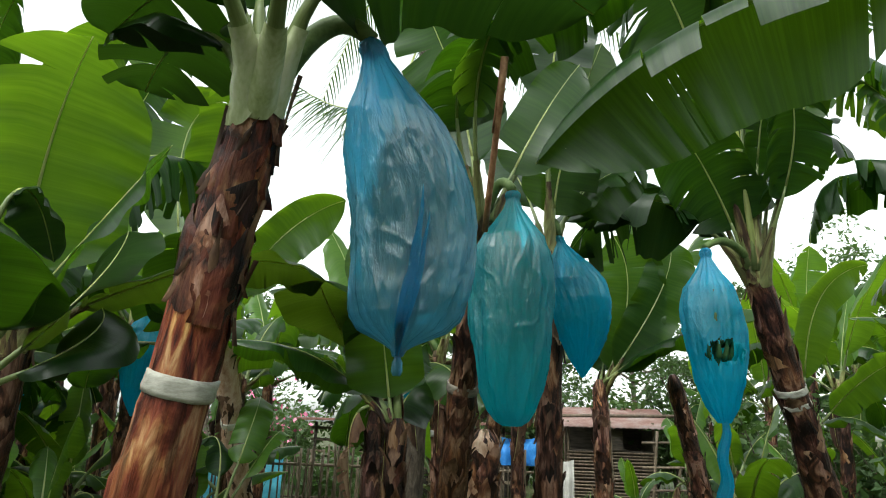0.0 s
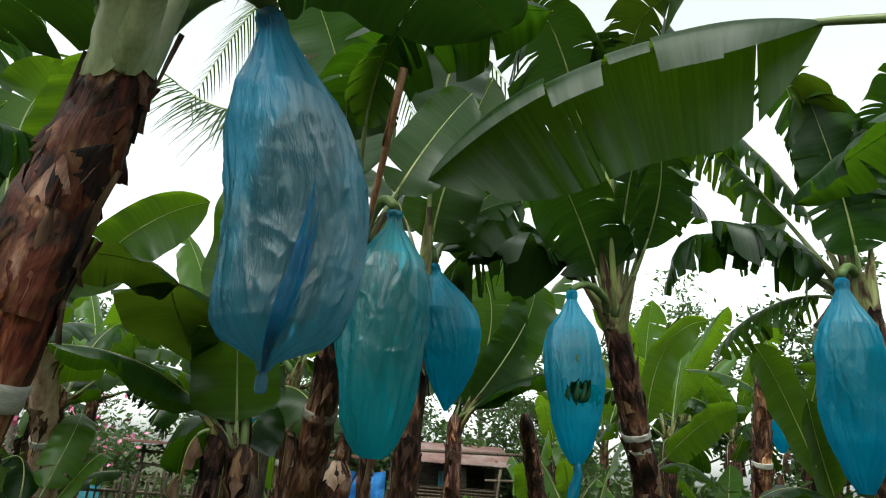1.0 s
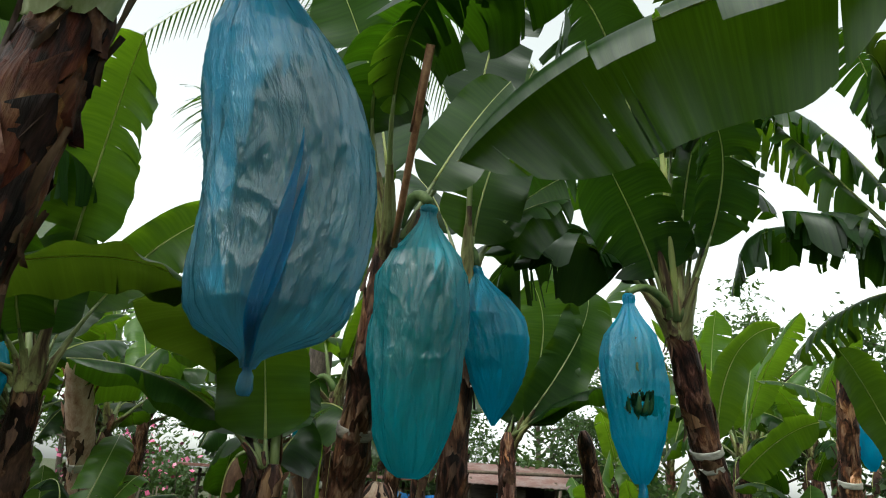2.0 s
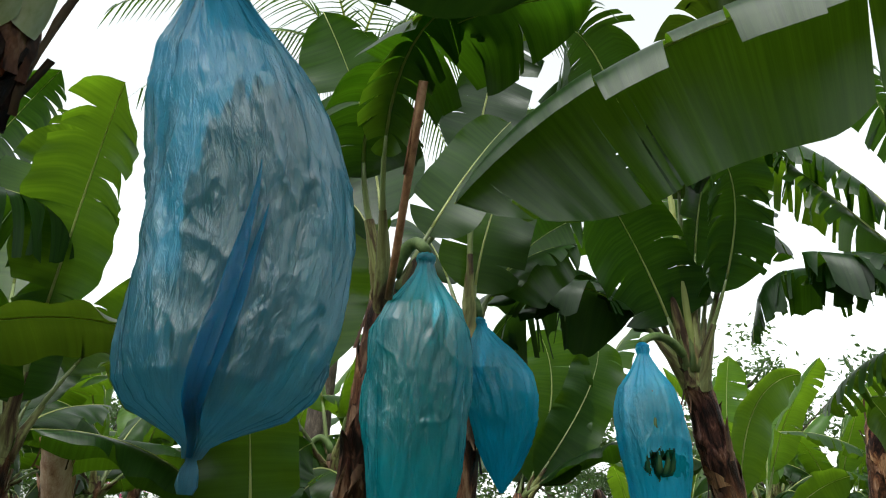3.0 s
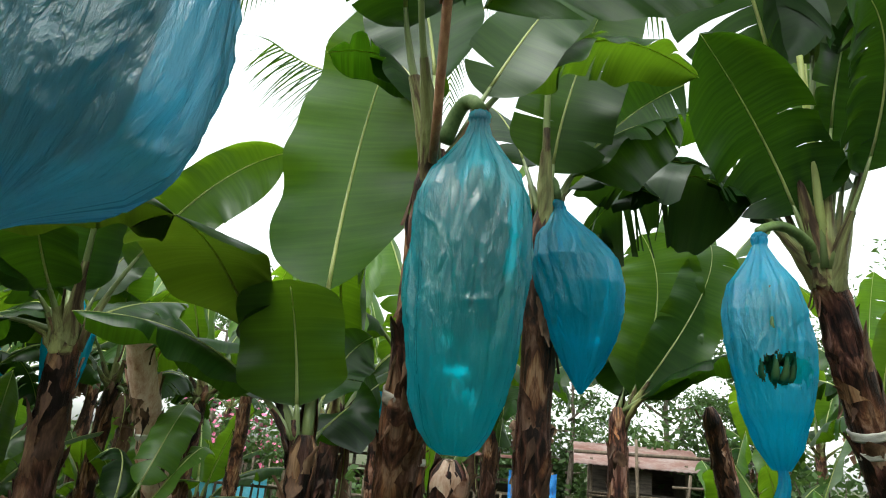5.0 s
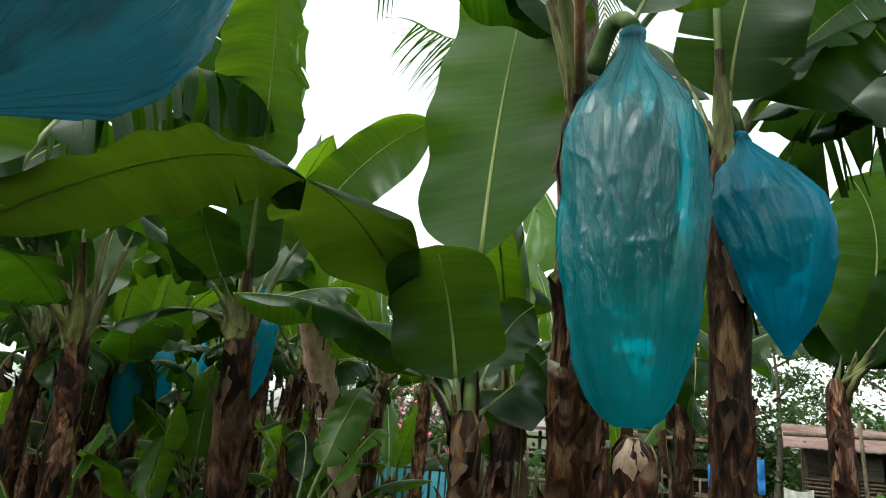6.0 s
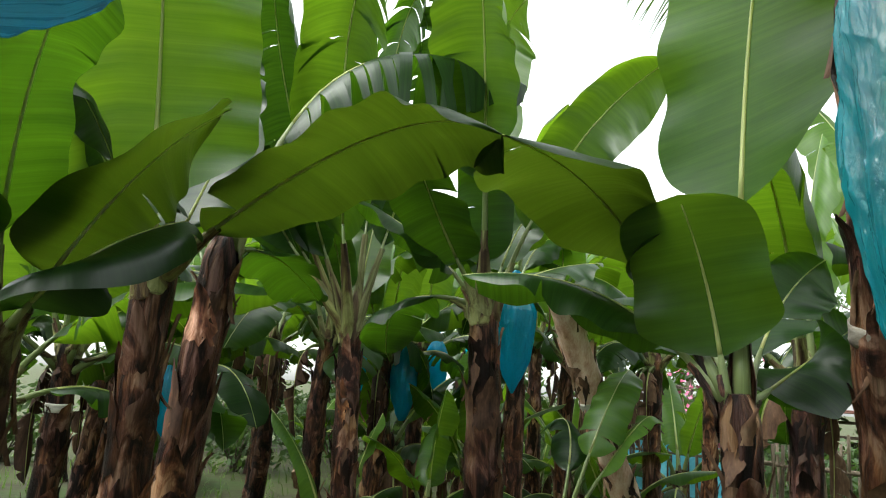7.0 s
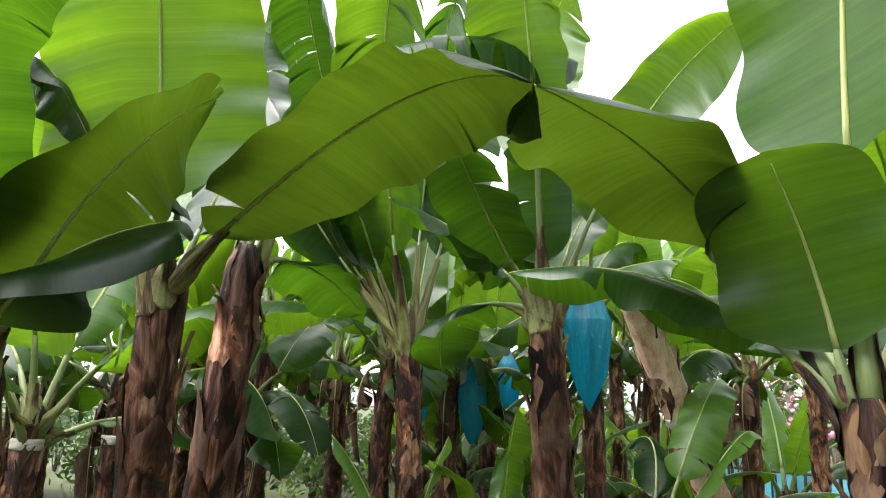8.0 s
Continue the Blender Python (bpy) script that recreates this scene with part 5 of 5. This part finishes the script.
# stems that stand clear of the rest, each with its own lean
CLEAR = [
    (-4.3, 5.45, 2.1, (0.05, 0), None, (0.16, 0.16)), (-4.45, 6.1, 2.0, (0, 0.1), None, (0.2, 0.1)), (-5.0, 7.1, 2.2, (0, 0), 1.5, (0.25, 0)),
    (-3.5, 6.95, 2.62, (0.08, -0.1), None, None), (-6.3, 5.9, 2.2, (0.1, 0), None, None), (-4.45, 3.45, 1.9, (0.2, 0), 1.4, None), (-3.7, 2.85, 1.7, (0.1, 0.1), 1.4, None),
    (-3.6, 7.9, 2.2, (0, 0), None, None), (-2.9, 8.4, 2.2, (0, 0), None, None), (-0.75, 6.5, 2.0, (0.0, 0), None, None), (-0.32, 7.1, 2.4, (0, 0), 1.6, (-0.2, 0)),
    (5.6, 8.6, 2.4, (0, 0), None, (0.2, 0.1)),
    (-5.9, 8.7, 2.4, (0, 0), None, (0.2, -0.15)), (0.2, 8.6, 2.3, (0, 0), None, None),
    (5.6, 6.2, 2.4, (0, 0), None, None), (-5.5, 4.6, 1.75, (0, 0), None, (0.2, -0.1)), (-6.7, 4.2, 1.7, (0, 0.1), None, None), (-7.4, 5.3, 2.0, (0.1, 0), None, None), (-7.8, 6.6, 1.9, (0, 0), None, None), (-6.0, 2.6, 2.1, (0, 0), None, (0.25, 0.05)),
]
for i, (x, y, h, lean, tie, hang) in enumerate(CLEAR):
    ground = down(x, y)
    grown_plant(ground, h, 100 + i, "banana plant in the rows, brown stem and broad leaves", 7, 1.8 if x < 1 else 1.5, 0.52 if x < 1 else 0.4, 0.095, 0.07, lean, 4 if x < 1 else 16, tie, 18, 0.35 if x < 1 else 0.9, mat=None if x < 1 else LEAF_MID)
    if hang:
        top = (x + lean[0], y + lean[1], ground[2] + h)
        at = (top[0] + hang[0], top[1] + hang[1], top[2] + 0.06)
        hanger(top, at, "fruit stalk in the rows")
        fruit_bag(at, 0.72 if y > 3 else 0.5, 0.13 if y > 3 else 0.09, 300 + i, "small blue bag hanging further back in the rows", closed="gathered", fine=False)

fruit_bag((-3.20, 6.66, 2.74), 1.06, 0.19, 36, "blue bag hanging clear behind a dark stem", closed="gathered", profile=POINTED)
fruit_bunch((-3.20, 6.66, 2.55), 0.5, 0.14, 46, "green banana bunch in the blue bag further back")
hanger((-3.42, 6.85, 2.6), (-3.20, 6.66, 2.75), "fruit stalk holding the blue bag further back")

# the leaning cut stem
post_rng = random.Random(3)
post = new("banana_stem_stump")
post.location = down(-1.99, 7.15)
tagged(post, "leaning pinkish-brown banana stem with white tie", "banana stem")
post_line, post_radii = add_stem(post, post.location, post.location, (-1.85, 5.58, 2.4), 0.10, 0.085, post_rng, 30, mat=STEM_PALE)
add_tie(post, post.location, post_line, post_radii, 1.66, "white plastic tie band")

# a short cut stump among the rows
stump = new("banana_stem_stump")
stump.location = down(0.23, 5.55)
tagged(stump, "short cut banana stump with peeling tan sheaths", "banana stem")
add_stem(stump, stump.location, stump.location, (0.28, 5.45, 1.67), 0.12, 0.10, random.Random(8), 30, mat=STEM_TAN)

# cut stems beyond the torn plant
for foot, top, band, seed, label in (((4.63, 8.17), (4.49, 7.44, 3.02), 1.93, 61, "upright cut banana stem with white tie"), ((2.66, 8.59), (2.15, 8.34, 2.31), None, 62, "leaning dark cut banana stem with dry top")):
    cut_stem = new("banana_stem_stump")
    cut_stem.location = down(*foot)
    tagged(cut_stem, label, "banana stem")
    cut_line, cut_radii = add_stem(cut_stem, cut_stem.location, cut_stem.location, top, 0.10, 0.085, random.Random(seed), 24)
    if band:
        add_tie(cut_stem, cut_stem.location, cut_line, cut_radii, band, "white plastic tie band")
fruit_bag((4.80, 7.74, 2.68), 0.62, 0.12, 63, "blue bag hanging behind a cut stem", closed="gathered", fine=False)
hanger((4.49, 7.49, 2.92), (4.80, 7.73, 2.71), "fruit stalk behind a cut stem")

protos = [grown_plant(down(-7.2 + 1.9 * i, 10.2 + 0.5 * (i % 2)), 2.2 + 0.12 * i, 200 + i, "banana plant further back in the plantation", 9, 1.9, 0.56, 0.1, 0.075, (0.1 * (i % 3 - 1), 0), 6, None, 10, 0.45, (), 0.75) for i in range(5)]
far_rng = random.Random(77)
spots = []
for gx in range(-6, 6):
    for gy in range(0, 8):
        x, y = gx * 2.5 + far_rng.uniform(-0.8, 0.8), 0.0 + gy * 2.5 + far_rng.uniform(-0.8, 0.8)
        near_path = -3.2 < x < 3.9 and y < 8.4
        left_near = x > -5.6 and y < 8.6
        yard = 0.0 < x < 4.6 and y > 8
        lookout = -5 < x < 0 and y > 9.2
        right_slope = x > 4 and y < 5
        row_of_protos = 9.6 < y < 11.2 and -7.8 < x < 1
        if near_path or left_near or yard or lookout or right_slope or row_of_protos or x < -13:
            continue
        spots.append((x, y))
for i, (x, y) in enumerate(spots):
    twin(protos[i % 5], x, y, far_rng.uniform(0, 360), far_rng.uniform(0.85, 1.2))
# young suckers between the rows
suckers = [grown_plant(down(-5.2 - 0.9 * i, 8.3 + 0.6 * i), 0.55 + 0.15 * i, 250 + i, "young banana sucker with small leaves", 6, 0.95, 0.3, 0.06, 0.04, (0, 0), 2, None, 4, 0.2, (), 0.6) for i in range(3)]
for i in range(46):
    x, y = far_rng.uniform(-12, -2.6), far_rng.uniform(3.6, 13)
    if i > 30:
        x, y = far_rng.uniform(-2.5, 9), far_rng.uniform(8, 14)
    if y < 1.05 * abs(x) * 0.5 + 3.2 or (y > 5 and abs(x - 0.64 + 0.443 * (y - 2.74)) < 1.1):
        continue
    twin(suckers[i % 3], x, y, far_rng.uniform(0, 360), far_rng.uniform(0.8, 1.6))
# the rows go on unseen beside and behind the camera, added to block horizon light
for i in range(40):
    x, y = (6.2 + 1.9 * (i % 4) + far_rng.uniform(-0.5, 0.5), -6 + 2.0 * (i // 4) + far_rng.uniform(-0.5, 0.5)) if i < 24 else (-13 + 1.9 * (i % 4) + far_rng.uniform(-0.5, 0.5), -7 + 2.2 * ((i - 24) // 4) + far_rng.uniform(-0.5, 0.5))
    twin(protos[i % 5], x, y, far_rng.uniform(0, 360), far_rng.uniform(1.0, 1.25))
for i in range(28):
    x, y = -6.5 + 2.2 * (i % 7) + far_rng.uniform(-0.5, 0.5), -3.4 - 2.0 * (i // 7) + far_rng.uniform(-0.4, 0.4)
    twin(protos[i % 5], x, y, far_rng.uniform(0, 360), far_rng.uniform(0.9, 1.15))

# larger unseen plants closer behind, added to cut sky reflections in the bags
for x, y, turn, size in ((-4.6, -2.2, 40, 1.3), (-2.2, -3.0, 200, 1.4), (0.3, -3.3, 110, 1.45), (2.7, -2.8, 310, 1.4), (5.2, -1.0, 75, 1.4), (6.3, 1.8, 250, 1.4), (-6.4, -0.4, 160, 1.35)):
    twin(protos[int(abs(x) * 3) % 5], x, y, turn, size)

# ---- the hut, rack and fences at the edge ----
def hut():
    thing = new("hut")
    thing.location = down(1.45, 18.4)
    tagged(thing, "small bamboo hut with woven wall and rusty sheet roof", "hut")
    for x in (0.0, 1.05, 2.1):
        for y in (0.0, 1.8):
            rod(thing, "post", (x, y, 0), (x, y, 1.95 - 0.12 * (y > 1)), 0.035, BAMBOO)
    for i in range(15):
        z = 0.08 + i * 0.08
        for x in (-0.05, 1.0):
            rod(thing, "slat", (x, -0.04 + 0.02 * (i % 2), z + 0.01 * math.sin(i * 2.1 + x)), (x + 1.12, -0.04 + 0.02 * ((i + 1) % 2), z + 0.012 * math.sin(i * 1.3)), 0.026, BAMBOO, 7)
    # Dark panel added where only shade shows between the slats.
    part("wall_lining", box_bm((0.0, 0.02, 0.02), (2.1, 0.04, 1.25)), SHADOWY, thing, "dark panel standing in for shade behind the slats")
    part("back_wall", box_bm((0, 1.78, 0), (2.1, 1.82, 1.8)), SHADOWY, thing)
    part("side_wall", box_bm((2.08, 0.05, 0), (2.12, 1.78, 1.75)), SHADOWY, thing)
    verts, faces = [], []
    for k in range(2):
        for i in range(41):
            x = -0.4 + i * 0.075
            verts += [(x, -0.5, 1.78 + 0.018 * (i % 2) + 0.02 * k), (x, 2.2, 2.32 + 0.018 * (i % 2) + 0.02 * k)]
    for k in range(2):
        faces += [(k * 82 + 2 * i, k * 82 + 2 * i + 2, k * 82 + 2 * i + 3, k * 82 + 2 * i + 1) for i in range(40)]
    mesh_object("roof", verts, faces, TIN, thing, label="rusty corrugated sheet roof")
    rod(thing, "pole", (1.0, -0.9, 0), (0.92, -0.85, 2.4), 0.035, BAMBOO)
    rod(thing, "beam", (-0.4, -0.45, 2.05), (2.9, -0.45, 2.12), 0.04, BAMBOO)
    # Dark panel added in place of the shade under the roof.
    part("cloth", box_bm((0.75, -0.06, 1.25), (1.35, -0.04, 1.75)), SHADOWY, thing, "dark panel standing in for shade inside the hut")
    part("door", box_bm((0.8, 1.70, 0.5), (1.05, 1.76, 1.6)), TANK, thing, "pale blue board")


hut()


def rack():
    thing = new("drying_rack")
    thing.location = down(3.1, 15.6)
    tagged(thing, "pale wooden rack of crossed poles", "rack")
    for x in (0, 0.5, 1.0):
        rod(thing, "leg", (x - 0.1, 0, 0), (x + 0.08, 0, 1.75), 0.03, BAMBOO)
    for z in (0.55, 1.0, 1.5):
        rod(thing, "rail", (-0.25, 0, z), (1.2, 0, z + 0.05), 0.026, BAMBOO)


rack()


def stick_fence(a, b, high, seed, label, gap=0.13):
    rng = random.Random(seed)
    a, b = np.array(a), np.array(b)
    thing = new("fence")
    thing.location = down(*a)
    tagged(thing, label, "fence", "stick fences")
    long = float(np.linalg.norm(b - a))
    d = (b - a) / long
    count = int(long / gap)
    for i in range(count):
        s = i * gap + rng.uniform(-0.03, 0.03)
        h = high * rng.uniform(0.75, 1.15)
        p = d * s
        rod(thing, "stick", (p[0], p[1], -0.05), (p[0] + rng.uniform(-0.06, 0.06), p[1] + rng.uniform(-0.06, 0.06), h), rng.uniform(0.011, 0.024), BAMBOO, 6)
    for z in (0.35, 0.8):
        rod(thing, "rail", (0, 0.03, high * z), (d[0] * long, d[1] * long + 0.03, high * z), 0.022, BAMBOO, 6)


stick_fence((-7.5, 12.6), (0.6, 12.9), 1.25, 5, "grey-brown fence of thin upright sticks")
stick_fence((-6.6, 11.2), (-1.9, 11.7), 1.3, 6, "stick fence in front of a blue sheet", 0.11)


def sheet(name, label, x, y, wide, high, mat, z0=0.0, seed=1, turn=0):
    """A sagging sheet hung over a pole, with folds."""
    n, m = 24, 12
    verts = []
    for k in range(2):
        for j in range(m + 1):
            for i in range(n + 1):
                u, v = i / n, j / m
                w = 0.05 * math.sin(u * 19 + seed) * (1 - v * 0.5) + 0.06 * noise.noise(Vector((u * 3 + seed, v * 3, 0)))
                verts.append((wide * (u - 0.5), w + 0.006 * k, high * v - 0.06 * math.sin(math.pi * u) * v))
    q = (n + 1) * (m + 1)
    faces = [(k * q + j * (n + 1) + i, k * q + j * (n + 1) + i + 1, k * q + (j + 1) * (n + 1) + i + 1, k * q + (j + 1) * (n + 1) + i) for k in range(2) for j in range(m) for i in range(n)]
    ob = mesh_object(name, verts, faces, mat)
    ob.location = (x, y, ground_height(x, y) + z0)
    ob.rotation_euler = (0, 0, radians(turn))
    tagged(ob, label, "sheet")


sheet("tarpaulin", "crumpled blue tarpaulin over low stores", 0.3, 14.4, 0.85, 0.55, TARP, 0.95, 1)
for x in (-0.05, 0.65):
    post_pole = new("bamboo_post")
    post_pole.location = down(x, 14.42)
    tagged(post_pole, "thin bamboo post under the tarpaulin", "post", "tarpaulin posts")
    rod(post_pole, "pole", (0, 0, 0), (0, 0, 1.55), 0.025, BAMBOO)
sheet("plastic_sheet", "pale blue plastic sheet behind the stick fence", -4.75, 12.0, 2.1, 1.15, TANK, 0.0, 2, 12)
sheet("sack", "pale hanging sack beside the hut", 1.25, 16.8, 0.5, 0.9, CLOTH, 0.1, 3)


def long_shed():
    thing = new("shed")
    thing.location = down(-4.6, 16.6)
    tagged(thing, "low shed with sheet roof and open slatted front", "shed")
    for i in range(6):
        rod(thing, "post", (i * 0.9, 0, 0), (i * 0.9, 0, 1.75), 0.04, SHADOWY)
    for i in range(5):
        part("rail", box_bm((-0.1, -0.03, 0.5 + 0.27 * i), (4.7, 0.02, 0.56 + 0.27 * i)), BAMBOO, thing)
    part("roof", box_bm((-0.4, -0.5, 1.78), (5.0, 2.2, 1.84)), TIN, thing)
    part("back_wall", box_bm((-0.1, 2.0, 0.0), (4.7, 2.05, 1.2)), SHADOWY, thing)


long_shed()

# ---- palm, trees and shrubs behind ----
palm = new("coconut_palm")
palm.location = down(-0.9, 8.9)
tagged(palm, "coconut palm with drooping feathery fronds", "palm tree")
palm_rng = random.Random(9)
v, f, u = tube(curve_points((0, 0, -0.1), (0.1, -0.1, 3.8), (0.05, -0.3, 7.7), 20), np.linspace(0.16, 0.1, 20), 14, 1.0, lambda i, a: 1 + 0.05 * (i % 2))
mesh_object("trunk", v, f, BARK, palm, u)
for k in range(9):
    a = k * 0.698 + 0.3
    d = np.array([math.cos(a), math.sin(a), 0])
    p0 = np.array([0.05, -0.3, 7.6])
    palm_frond(palm, p0, p0 + d * 1.3 + np.array([0, 0, 0.7]), p0 + d * 2.9 + np.array([0, 0, -0.3 - 0.3 * (k % 2)]), palm_rng)
palm_frond(palm, (0.05, -0.3, 7.5), (-0.1, -1.6, 5.35), (-0.85, -2.4, 5.05), palm_rng, 64, 0.72)

for i, (x, y, h, s) in enumerate([(7.5, 17, 6.5, 2.0), (9.5, 14, 6.0, 2.0), (5.8, 20, 5.5, 1.7), (4.0, 22.5, 6.0, 2.2), (-5.5, 24, 5.5, 2.2), (-9.5, 21, 6.0, 2.4), (-1.5, 25, 5.0, 2.0), (-14, 17, 5.5, 2.2), (-16, 10, 5.5, 2.3), (12, 10, 6, 2.2), (0.8, 22, 5.2, 1.8), (-12, 25, 6, 2.5)]):
    tree(down(x, y), h, s, 500 + i, "slender broadleaved tree with open crown behind the plantation", 5200, 0.15)
for i in range(70):
    rng = random.Random(700 + i)
    x, y = (rng.uniform(4.3, 12), rng.uniform(7.5, 15)) if i < 20 else (rng.uniform(-17, -1), rng.uniform(12.8, 20)) if i < 45 else (rng.uniform(-17, -9), rng.uniform(1, 14))
    shrub(down(x, y), rng.uniform(0.6, 1.1), rng.uniform(1.0, 2.6), 800 + i, "dense green shrub at the plantation's edge", 700, 0.17)

for i in range(18):
    rng = random.Random(870 + i)
    shrub(down(-3.5 + 0.62 * i + rng.uniform(-0.3, 0.3), rng.uniform(21, 23)), rng.uniform(0.9, 1.3), rng.uniform(2.2, 3.3), 890 + i, "tall dense green shrub behind the hut", 900, 0.22)

blossom = shrub(down(-4.9, 13.4), 0.9, 2.2, 990, "flowering shrub with small pink blossoms", 500, 0.12)
blossom_rng = random.Random(4)
v, f, u = leaf_cards(260, lambda: (blossom_rng.gauss(0, 0.6), blossom_rng.gauss(0, 0.5), 1.7 + blossom_rng.gauss(0, 0.45)), 0.09, blossom_rng, 0.9)
tagged(mesh_object("blossom", v, f, FLOWER, blossom, u, "small pink blossoms"), kind="stuff")
